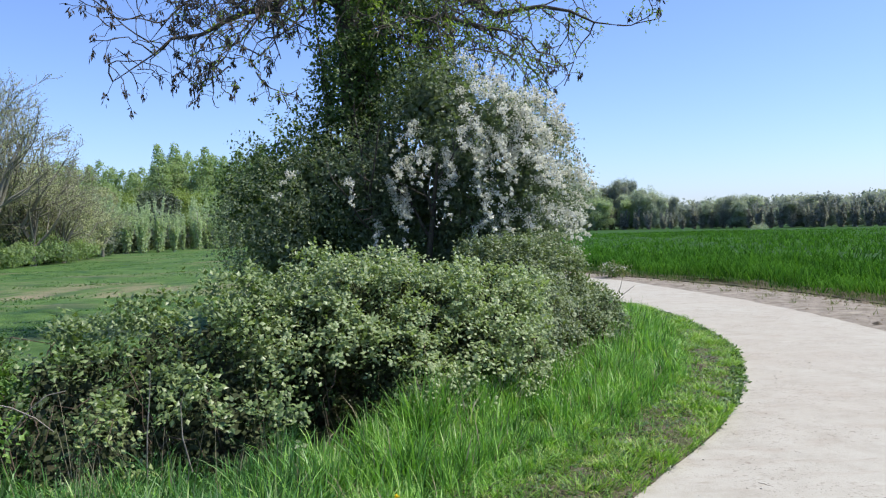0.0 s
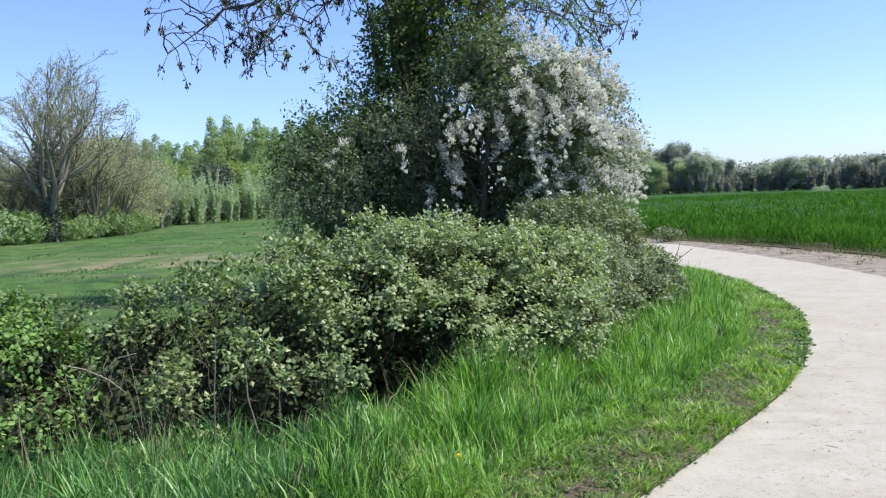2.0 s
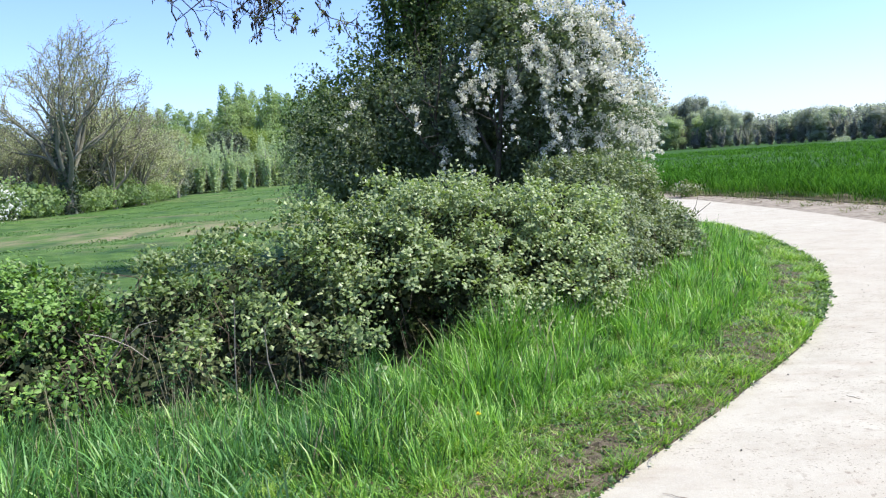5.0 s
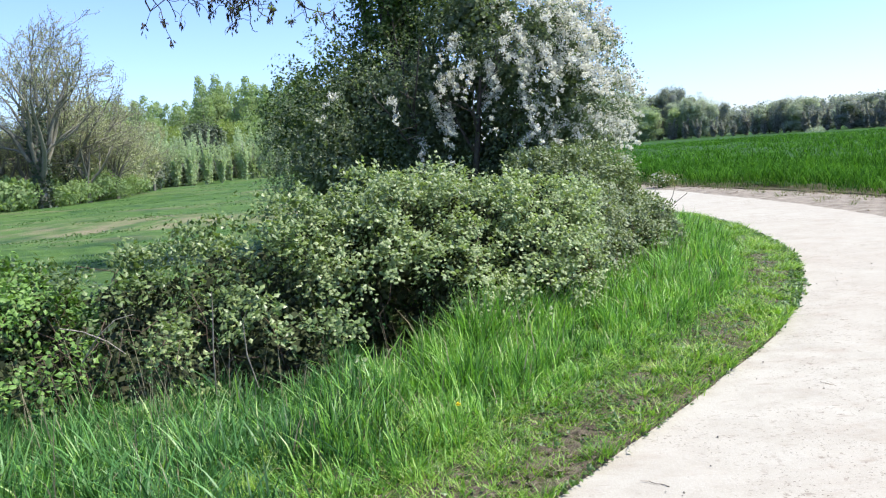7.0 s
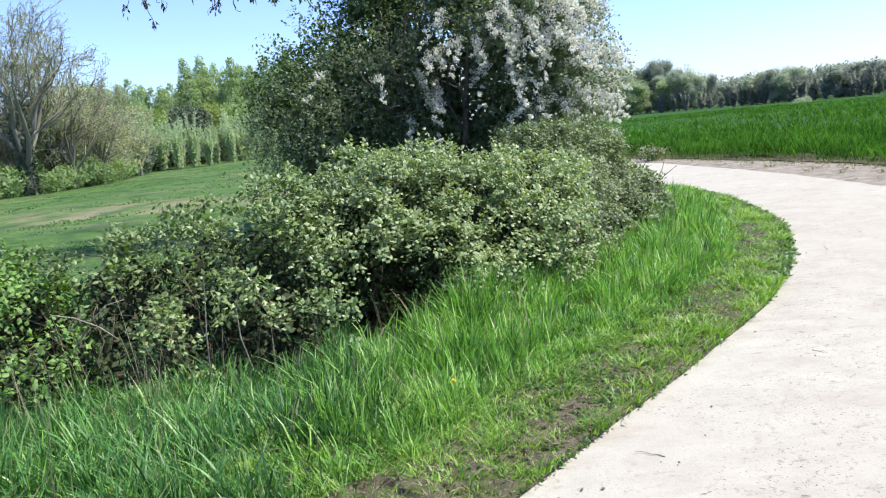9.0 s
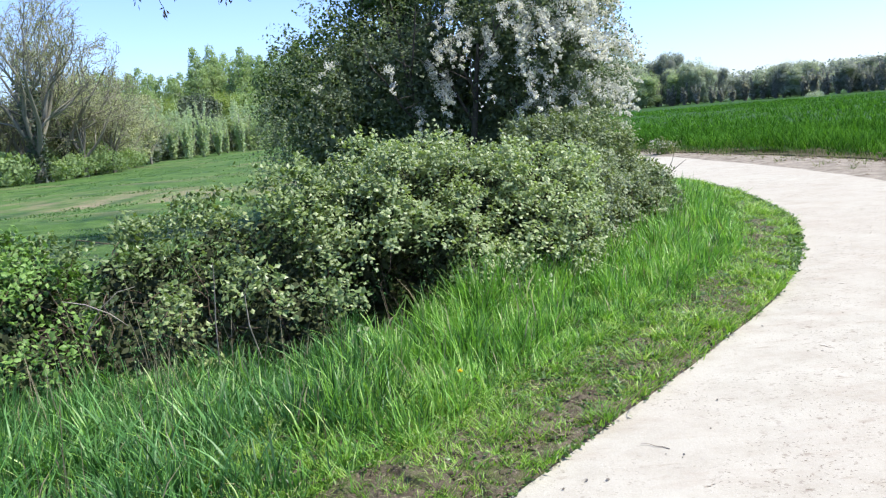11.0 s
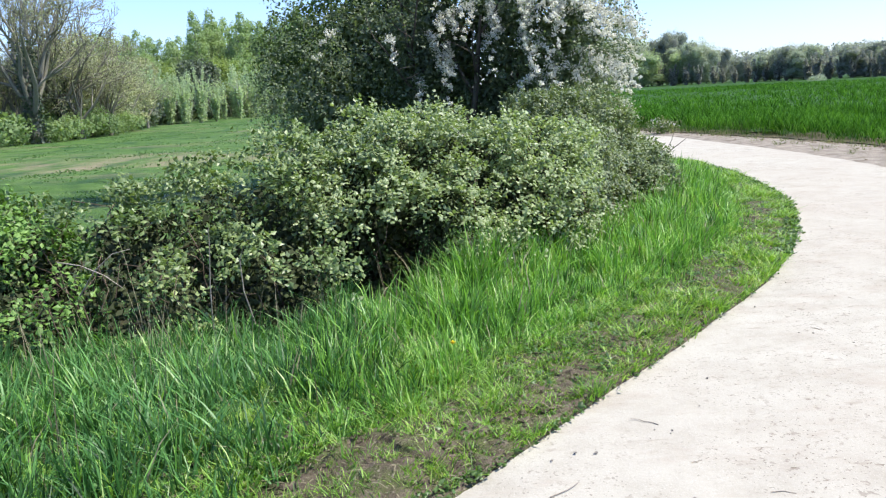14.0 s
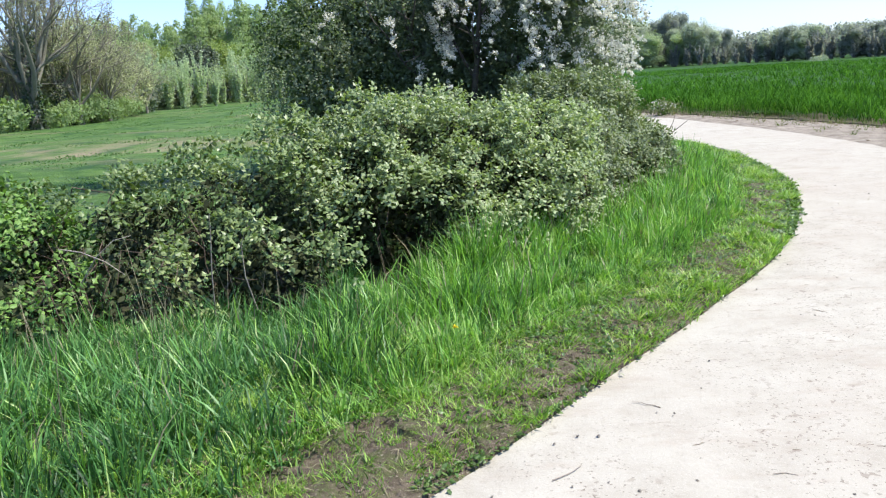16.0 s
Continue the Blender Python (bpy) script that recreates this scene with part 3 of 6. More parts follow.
def ribbon(name, left, right, z, material, cols=14, crown=0.0, wob=0.0, depth=0.08):
    """A sheet with thickness between two lines of the plan."""
    t = np.linspace(0, 1, cols + 1)
    n = 1300

    def even(line):
        s = np.concatenate([[0], np.cumsum(np.hypot(*np.diff(line, axis=0).T))])
        q = np.linspace(0, s[-1], n)
        return np.stack([np.interp(q, s, line[:, 0]), np.interp(q, s, line[:, 1])], 1)
    lft, rgt = even(left), even(right)
    P = lft[:, None] * (1 - t)[None, :, None] + rgt[:, None] * t[None, :, None]
    flat = P.reshape(-1, 2)
    p3 = np.stack([flat[:, 0], flat[:, 1], 0 * flat[:, 0]], 1)
    edge = np.abs(np.tile(t, n) - 0.5) * 2
    nz = wave_noise(p3, 3.0) * 0.4 + wave_noise(p3, 11.0) * 0.4 + wave_noise(p3, 27.0) * 0.3
    across = unit((rgt - lft))
    flat = flat + np.repeat(across, cols + 1, axis=0) * (nz * wob * (edge > 0.98))[:, None]
    zz = z + crown * (1 - edge ** 2) + 0.006 * wave_noise(p3, 1.3) + 0.003 * wave_noise(p3, 6)
    top = np.stack([flat[:, 0], flat[:, 1], zz], 1)
    c = cols + 1
    i, j = np.meshgrid(np.arange(n - 1), np.arange(cols), indexing="ij")
    a = (i * c + j).ravel()
    faces = [np.stack([a, a + 1, a + c + 1, a + c], 1)]
    # skirts down both sides
    lo = top.copy()
    lo[:, 2] -= depth
    m = len(top)
    r = np.arange(n - 1) * c
    faces.append(np.stack([r, r + c, r + c + m, r + m], 1))
    r = r + cols
    faces.append(np.stack([r + c, r, r + m, r + c + m], 1))
    return flat_mesh(name, np.vstack([top, lo]), faces, material)


build_ground()
ob = new("road", ribbon("road", INNER, OUTER, 0.0, M_ROAD, crown=0.015, wob=0.02))
tagged(ob, "pale compacted limestone farm track curving past the shrubs", "track", kind="structure")
ob = new("road_verge", ribbon("road_verge", OUTER_IN, CROP_IN, -0.016, M_SOIL, cols=10, crown=0.05, wob=0.08))
tagged(ob, "dry stony soil strip between the track and the wheat", "verge", kind="structure")

ob = new("field_soil", ribbon("field_soil", CROP_A, CROP_B, 0.035, M_MUD, cols=10))
tagged(ob, "dark brown field soil under the wheat edge", "soil", kind="structure")


def cushion(x, y):
    """Where the turf of the verge holds (above 0) and where it is trodden away."""
    p = np.stack([x, y, 0 * x], 1)
    d = to_line(p[:, :2], INNER)
    c = 1.4 + wave_noise(p + 3.0, 2.0) + 0.7 * wave_noise(p, 5.0) + 0.5 * wave_noise(p, 11.0) - 2.6 * sstep(0.85, 0.35, d) * sstep(3.5, 2.8, y)
    c += 1.5 * np.exp(-((d - 0.03) / 0.05) ** 2) * sstep(2.7, 3.2, y)
    return c - 1.3 * np.exp(-((x - 1.43) ** 2 + (y - 5.6) ** 2) / 0.03) - 1.0 * np.exp(-((x - 2.75) ** 2 + (y - 8.4) ** 2) / 0.06)


def lip(x, y):
    """Height of the turf cushions over the trodden earth."""
    return 0.034 * sstep(-0.12, 0.12, cushion(x, y))


def build_edge_earth():
    """Trodden, cloddy earth along the grassy edge of the track."""
    line = INNER[(INNER[:, 1] > 0.2) & (INNER[:, 1] < 11)]
    seg = np.concatenate([[0], np.cumsum(np.hypot(*np.diff(line, axis=0).T))])
    n, cols = 1300, 60
    q = np.linspace(0, seg[-1], n)
    at = lambda u: np.stack([np.interp(u, seg, line[:, 0]), np.interp(u, seg, line[:, 1])], 1)
    c, t = at(q), unit(at(q + 0.1) - at(q - 0.1))
    nrm = np.stack([-t[:, 1], t[:, 0]], 1)
    d = np.linspace(-0.035, 0.75, cols)
    P = (c[:, None] + nrm[:, None] * d[None, :, None]).reshape(-1, 2)
    p3 = np.stack([P[:, 0], P[:, 1], 0 * P[:, 0]], 1)
    dd = np.tile(d, n)
    z = np.maximum(ground_z(P[:, 0], P[:, 1]), -0.012) + 0.024 - 0.07 * sstep(0.5, 0.75, dd) - 0.03 * sstep(0.03, -0.035, dd)
    flat = p3 * np.array([1.0, 1.6, 1.0])
    crack = np.exp(-(wave_noise(flat + 5, 4.5) / 0.16) ** 2) * (wave_noise(p3 + 2, 2.3) > 0.0) + np.exp(-(wave_noise(flat, 9.0) / 0.2) ** 2) * (wave_noise(p3 + 9, 3.1) > 0.25)
    z = z + (0.004 * wave_noise(p3, 9.0) + 0.006 * wave_noise(p3, 17.0) + 0.004 * wave_noise(p3, 36.0) - 0.022 * crack) * sstep(0.0, 0.08, dd) + lip(P[:, 0], P[:, 1]) * sstep(-0.02, 0.02, dd)
    i, j = np.meshgrid(np.arange(n - 1), np.arange(cols - 1), indexing="ij")
    a = (i * cols + j).ravel()
    ob = new("edge_earth", flat_mesh("edge_earth", np.stack([P[:, 0], P[:, 1], z], 1), np.stack([a, a + cols, a + cols + 1, a + 1], 1), M_MUD, True))
    tagged(ob, "bare trodden brown earth along the track edge", "earth", kind="structure")


build_edge_earth()


def in_view(x, y, lo, hi, r0, r1):
    az = np.degrees(np.arctan2(x, y))
    r = np.hypot(x, y)
    return (az > lo) & (az < hi) & (r > r0) & (r < r1)


def scatter(n, x0, x1, y0, y1):
    return rng.uniform(x0, x1, n), rng.uniform(y0, y1, n)


# ---------------------------------------------------------------- shrubs
A_ELLS = [(-3.6, 4.75, 0.2, 1.0, 0.9, 0.90), (-5.2, 5.0, 0.1, 1.2, 1.0, 0.85), (-3.1, 4.35, 0.1, 0.6, 0.5, 0.55)]
B_ELLS = [(-2.75, 5.3, 0.2, 0.8, 0.9, 0.76), (-2.0, 5.75, 0.25, 0.85, 1.1, 0.72), (-1.45, 5.9, 0.3, 0.6, 0.9, 0.88), (-1.5, 5.0, 0.1, 0.45, 0.42, 0.58), (-2.35, 4.75, 0.1, 0.65, 0.5, 0.58), (-3.2, 5.2, 0.2, 0.65, 0.7, 0.84), (-2.85, 4.95, 0.2, 0.5, 0.5, 0.60)]
C_ELLS = [(-0.85, 6.4, 0.40, 0.72, 1.0, 0.92), (-0.2, 6.7, 0.40, 0.72, 1.0, 0.93), (0.05, 6.40, 0.15, 0.48, 0.58, 0.80), (-0.36, 5.80, 0.15, 0.32, 0.44, 0.74), (0.50, 6.95, 0.15, 0.42, 0.55, 0.70), (0.3, 6.9, 0.4, 0.55, 0.8, 0.86)]
HOLLOW = (-0.76, 5.25, 0.34, 0.34, 0.60, 0.36)     # shaded recess in the front of the thicket
D_ELLS = [(0.70, 8.0, 0.3, 0.58, 1.0, 1.10), (1.05, 9.2, 0.3, 0.70, 1.3, 0.92), (1.6, 10.6, 0.1, 0.60, 1.2, 0.62), (0.75, 7.2, 0.1, 0.42, 0.5, 0.62), (1.5, 8.95, 0.2, 0.48, 0.72, 0.58)]


def cane_lines(ells, n, spread=1.25):
    lines = []
    for _ in range(n):
        e = ells[rng.integers(len(ells))]
        c, r = np.array(e[:3]), np.array(e[3:])
        a = rng.uniform(0, 6.283)
        root = np.array([c[0] + 0.5 * r[0] * np.cos(a), c[1] + 0.5 * r[1] * np.sin(a), 0.02])
        b = a + rng.normal() * 0.8
        tipp = np.array([c[0] + spread * r[0] * np.cos(b), c[1] + spread * r[1] * np.sin(b), rng.uniform(0.05, 0.7) * e[5]])
        mid = (root + tipp) / 2 + np.array([0, 0, e[5] * rng.uniform(0.9, 1.5)])
        t = np.linspace(0, 1, 9)[:, None]
        pts = root * (1 - t) ** 2 + 2 * mid * t * (1 - t) + tipp * t ** 2 + rng.normal(size=(9, 3)) * 0.035
        pts[:, 2] = np.maximum(pts[:, 2], 0.02)
        lines.append((pts, np.linspace(0.006, 0.0025, 9)))
    return lines


def shrub(name, ells, n, leaf, mats, label, category, count=5, length=0.12, canes=40, front=260, deep=0.42, rough=0.2, plain=False, extra=(), gap=-0.22, holes=-0.4, skirt=0.3, drift=0.0):
    c = np.mean([e[:3] for e in ells], axis=0)
    root = thing(name, (c[0], c[1], 0.0), label, category)
    off = np.array([c[0], c[1], 0.0])
    # the mass is made of overlapping cushions of leaves, lit on top and dark beneath
    c0, n0 = shell(ells, 1500, 0.12, rough, 0.06)
    ok = (in_ells(c0, [HOLLOW]) > 1.05) & (wave_noise(c0 + drift, 2.6) > gap - 0.55 + 0.3 * sstep(0.8, 0.2, c0[:, 2]))
    c0, n0 = c0[ok], n0[ok]
    keep = []
    for k in range(len(c0)):
        if all(np.sum((c0[k] - c0[q]) ** 2) > 0.20 ** 2 for q in keep):
            keep.append(k)
    c0, n0 = c0[keep], n0[keep]
    size = rng.uniform(0.12, 0.24, len(c0))
    per = max(20, n // len(c0))
    cc, ax, rr = np.repeat(c0, per, axis=0), np.repeat(unit(n0 * 0.6 + np.array([0, 0, 0.65])), per, axis=0), np.repeat(size, per)
    d = unit(rng.normal(size=cc.shape) + ax * 0.9)
    p = cc + d * (rr * rng.uniform(0.55, 1.05, len(rr)) ** 0.6)[:, None] * np.array([1.05, 1.05, 0.8])
    nn = unit(d * 0.7 + ax * 0.5)
    ok = ((in_ells(p, [HOLLOW]) > 0.95) | (rng.uniform(size=len(p)) < 0.10)) & (wave_noise(p + drift, 6.0) + 0.6 * wave_noise(p + 4 + drift, 12.0) > holes)
    ok &= (p[:, 2] > skirt + 0.12 * wave_noise(p + 1, 3.0)) | (rng.uniform(size=len(p)) < 0.3)
    p, nn = p[ok], nn[ok]
    P, D, N, L, W = sprig_leaves(p, nn, count, length, *leaf)
    ok = P[:, 2] > 0.02
    P, D, N, L, W = P[ok], D[ok], N[ok], L[ok], W[ok]
    P = P - off
    # the leaves next to the track's edge stand as single leaves
    near = np.argsort(np.hypot(P[:, 0] + off[0] + 0.2, P[:, 1] + off[1] - 3.2))[:front]
    rest = np.ones(len(P), bool)
    rest[near] = False
    v, f = leaf_geo(P[rest], D[rest], N[rest], L[rest], W[rest], simple=plain)
    part("foliage", flat_mesh("foliage", v, f, mats[0]), root, kind="stuff")
    # inner leaves that fill the heart of the shrub, its shade put into their dark colour
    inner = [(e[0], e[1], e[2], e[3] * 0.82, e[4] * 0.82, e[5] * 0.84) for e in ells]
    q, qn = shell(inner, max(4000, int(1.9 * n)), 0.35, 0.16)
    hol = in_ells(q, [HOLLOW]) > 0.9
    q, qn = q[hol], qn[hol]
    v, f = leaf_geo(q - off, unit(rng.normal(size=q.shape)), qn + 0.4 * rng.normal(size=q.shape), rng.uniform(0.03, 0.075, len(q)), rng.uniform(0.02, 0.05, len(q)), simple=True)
    part("inner_foliage", flat_mesh("inner_foliage", v, f, M_INNER_DARK), root, kind="stuff")
    for a, r in cane_lines(ells, canes):
        part("cane", flat_mesh("cane", *tube_geo([(a - off, r)], 5), M_CANE, True), root)
    for a, r, pale in extra:
        part("cane", flat_mesh("cane", *tube_geo([(np.array(a, float) - off, r)], 5), M_STALK if pale else M_BARK, True), root, "dead bare cane")
    if front:
        one = flat_mesh("leaf", *leaf_geo(np.zeros((1, 3)), np.array([[0, 1.0, 0]]), np.array([[0, 0, 1.0]]), [1.0], [leaf[1] / leaf[0]]), mats[1])
        for i in near:
            y = Vector(D[i]).normalized()
            z = Vector(N[i])
            z = (z - y * z.dot(y)).normalized()
            x = y.cross(z)
            lf = new("leaf", one)
            lf.parent = root
            s = L[i]
            lf.matrix_basis = Matrix(((x.x * s, y.x * s, z.x * s, P[i][0]), (x.y * s, y.y * s, z.y * s, P[i][1]), (x.z * s, y.z * s, z.z * s, P[i][2]), (0, 0, 0, 1)))
    return root


rng = np.random.default_rng(100)
PALE_CANES = [(((-2.55, 4.35, 0.42), (-2.38, 4.3, 0.62), (-2.25, 4.28, 0.72), (-2.15, 4.3, 0.74)), (0.005, 0.004, 0.003, 0.002), True),
              (((-2.6, 4.3, 0.68), (-2.45, 4.27, 0.66), (-2.3, 4.25, 0.60), (-2.2, 4.25, 0.52)), (0.004, 0.004, 0.003, 0.002), True),
              (((-1.75, 4.4, 0.2), (-1.7, 4.3, 0.5), (-1.66, 4.25, 0.72), (-1.64, 4.22, 0.86)), (0.005, 0.004, 0.003, 0.002), True),
              (((-1.5, 4.45, 0.2), (-1.52, 4.35, 0.45), (-1.5, 4.28, 0.65), (-1.46, 4.25, 0.74)), (0.005, 0.004, 0.003, 0.002), True)]
BARE_TWIGS = [(((1.2, 8.4, 0.1), (1.45, 8.6, 0.32), (1.75, 8.85, 0.5), (2.0, 9.1, 0.68), (2.3, 9.3, 0.85)), (0.016, 0.013, 0.010, 0.007, 0.003), False),
              (((1.75, 8.85, 0.5), (1.95, 8.95, 0.52), (2.2, 9.0, 0.60)), (0.007, 0.005, 0.002), False),
              (((2.0, 9.1, 0.68), (2.1, 9.15, 0.85), (2.15, 9.2, 1.0)), (0.006, 0.004, 0.002), False)]
shrub("bramble_bush", A_ELLS, 8200, (0.043, 0.034), (M_BRAMBLE_LIGHT, M_BRAMBLE_LIGHT_ONE), "low bramble mound with fresh light green leaves by the grass", "bush", canes=30, gap=-0.3, holes=-0.02, skirt=0.36)
shrub("bramble_bush", B_ELLS, 10000, (0.043, 0.033), (M_BRAMBLE, M_BRAMBLE_ONE), "dark green bramble thicket with bare canes above tall grass", "bush", canes=34, extra=PALE_CANES, gap=-0.3, holes=0.32, skirt=0.42, drift=6.5)
shrub("bramble_bush", C_ELLS, 13500, (0.037, 0.029), (M_PALE, M_PALE_ONE), "rounded leafy thicket with sunlit grey-green top leaves", "bush", canes=28, gap=-0.8, holes=-0.3, skirt=0.25)
shrub("blackthorn_bush", D_ELLS, 12500, (0.040, 0.030), (M_THORN, M_THORN_ONE), "dull grey-green thorny shrub under the hawthorn beside the track", "bush", canes=36, extra=BARE_TWIGS, gap=-0.7, holes=-0.3, skirt=0.15)

# ---------------------------------------------------------------- hawthorn
rng = np.random.default_rng(101)
H_ELLS = [(-0.85, 11.5, 2.0, 1.35, 1.2, 1.35), (-2.3, 11.6, 1.5, 0.92, 1.0, 1.0), (0.30, 11.3, 2.5, 1.0, 1.1, 1.3),
          (0.95, 11.1, 2.15, 0.80, 1.0, 1.05), (1.05, 11.0, 1.55, 0.6, 0.9, 0.72), (0.0, 11.5, 3.35, 0.8, 0.9, 0.8), (-1.7, 11.7, 2.3, 0.7, 0.8, 0.8), (0.2, 11.5, 1.35, 0.9, 0.8, 0.7), (0.82, 11.2, 2.9, 0.72, 0.9, 0.82)]


def build_hawthorn():
    root = thing("hawthorn_tree", (-0.3, 11.5, 0), "hawthorn in full white blossom, lower twigs drooping", "tree")
    off = np.array([-0.3, 11.5, 0.0])
    p, nn = shell(H_ELLS, 12500, 0.45, 0.24, 0.6, -0.8)
    ok = wave_noise(p, 2.2) + 0.7 * wave_noise(p + 3, 5.0) > -0.8
    p, nn = p[ok], nn[ok]
    P, D, N, L, W = sprig_leaves(p, nn, 7, 0.34, 0.040, 0.033, rise=-0.2)
    v, f = leaf_geo(P - off, D, N, L, W, simple=True)
    part("foliage", flat_mesh("foliage", v, f, M_HAW), root, kind="stuff")
    inner = [(e[0], e[1], e[2], e[3] * 0.7, e[4] * 0.7, e[5] * 0.7) for e in H_ELLS]
    q, qn = shell(inner, 26000, 0.3, 0.12, 0.6, -0.9)
    v, f = leaf_geo(q - off, unit(rng.normal(size=q.shape)), qn + 0.5 * rng.normal(size=q.shape), np.full(len(q), 0.09), np.full(len(q), 0.07), simple=True)
    part("inner_foliage", flat_mesh("inner_foliage", v, f, M_HAW), root, kind="stuff")

    def sprays(m0, want, reach, sag, way, fat, petals):
        """Arching shoots set with umbels of small flowers; gives the flowers and the shoots' leaves."""
        p, nn = shell(H_ELLS, m0, 0.05, 0.2, 0.9, -0.6)
        keep = (rng.uniform(size=len(p)) < want(p)) & (nn[:, 1] < 0.35) & (p[:, 2] > 1.25 + 0.35 * sstep(0.9, 1.5, p[:, 0]))
        p, nn = p[keep] - 0.08 * nn[keep], nn[keep]
        m = len(p)
        d = unit(nn * 0.6 + rng.normal(size=(m, 3)) * 0.18 + np.array(way))
        ln = rng.uniform(*reach, m) * (1 - 0.45 * sstep(0.9, 1.5, p[:, 0]))
        C, R = [], []
        for k in range(13):
            t = (k + rng.uniform(-0.3, 0.3, m)) / 12
            C.append(p + d * (ln * t)[:, None] - np.outer(ln * np.abs(t) ** 1.7 * sag, [0, 0, 1]) + np.outer(np.full(m, fat * 0.5), [0, 0, 1]) + rng.normal(size=(m, 3)) * fat * 0.45)
            R.append(np.full(m, fat * (1.05 - 0.75 * (k / 12) ** 2)) * rng.uniform(0.55, 1.1, m))
        C, R = np.concatenate(C), np.concatenate(R)
        some = rng.uniform(size=len(C)) < 0.86
        C, R = C[some], R[some]
        away = unit(rng.normal(size=(len(C) * petals, 3)) + np.array([0, 0, 0.25]))
        fl = np.repeat(C, petals, axis=0) + away * (np.repeat(R, petals) * rng.uniform(0.75, 1.05, len(away)))[:, None]
        N = unit(away + rng.normal(size=fl.shape) * 0.3)
        g = leaf_geo(fl - off, unit(rng.normal(size=fl.shape)), N, rng.uniform(0.022, 0.034, len(fl)), rng.uniform(0.020, 0.030, len(fl)), simple=True)
        Q = np.repeat(C[::2], 3, axis=0) + rng.normal(size=(len(C[::2]) * 3, 3)) * fat * 0.8 - np.array([0, 0, fat * 0.6])
        h = leaf_geo(Q - off, rng.normal(size=Q.shape), np.array([0, 0, 0.8]) + rng.normal(size=Q.shape) * 0.5, rng.uniform(0.03, 0.045, len(Q)), rng.uniform(0.022, 0.034, len(Q)), simple=True)
        return g, h

    def sunny(p):
        return 0.002 + 0.99 * sstep(-0.15, 0.9, p[:, 0] + 0.12 * (p[:, 2] - 2.2)) * (0.35 + 0.65 * (wave_noise(p, 1.9) > -0.25))

    def shady(p):
        front = np.exp(-((p[:, 0] - 0.05) / 0.75) ** 2 - ((p[:, 2] - 2.25) / 0.5) ** 2)
        return 0.85 * front * (wave_noise(p + 2, 2.2) > -0.35) + 0.012 * np.exp(-((p[:, 0] + 2.5) / 0.5) ** 2 - ((p[:, 2] - 2.3) / 0.4) ** 2)

    for want, m0, reach, sag, way, fat, txt in ((sunny, 600, (0.45, 0.95), 0.85, (0.45, -0.45, 0.25), 0.075, "arching sprays of small white flowers"),
                                                (shady, 2400, (0.35, 0.65), 0.95, (0.15, -0.5, 0.15), 0.062, "hanging sprays of white flowers in the shade")):
        g, h = sprays(m0, want, reach, sag, way, fat, 24)
        part("blossom", flat_mesh("blossom", *g, M_FLOWER), root, txt, kind="stuff")
        part("spray_foliage", flat_mesh("spray_foliage", *h, M_HAW), root, kind="stuff")
    p, nn = shell(H_ELLS, 2200, 0.10, 0.2, 0.8, -0.7)
    p = p[(wave_noise(p, 2.4) > -0.3) & (rng.uniform(size=len(p)) < 0.006 + 0.42 * sstep(-0.2, 1.0, p[:, 0]))]
    fl = np.repeat(p, 4, axis=0) + rng.normal(size=(len(p) * 4, 3)) * 0.035
    v2, f2 = leaf_geo(fl - off, unit(rng.normal(size=fl.shape)), np.array([0, 0, 0.5]) + rng.normal(size=fl.shape) * 0.7, rng.uniform(0.020, 0.032, len(fl)), rng.uniform(0.018, 0.028, len(fl)), simple=True)
    part("loose_blossom", flat_mesh("loose_blossom", v2, f2, M_FLOWER), root, "small scattered white flowers", kind="stuff")
    out, tips = [], []
    for k in range(5):
        a = k * 1.26
        grow((-0.3 + 0.1 * np.cos(a), 11.5 + 0.1 * np.sin(a), 0.0), (0.35 * np.cos(a), 0.35 * np.sin(a), 1), 2.7, 0.075, 2, out, tips, 0.7, 4, 0.12, 0.06)
    v, f = tube_geo([(a - off, r) for l, a, r in out if l == 2], 7)
    part("trunk", flat_mesh("trunk", v, f, M_BARK, True), root, "dark furrowed stems")
    v, f = tube_geo([(a - off, r) for l, a, r in out if l < 2], 4)
    part("branchwork", flat_mesh("branchwork", v, f, M_BARK), root, kind="stuff")


build_hawthorn()

# ---------------------------------------------------------------- ash with ivy
rng = np.random.default_rng(102)
ASH = np.array([-1.35, 12.9, 0.0])


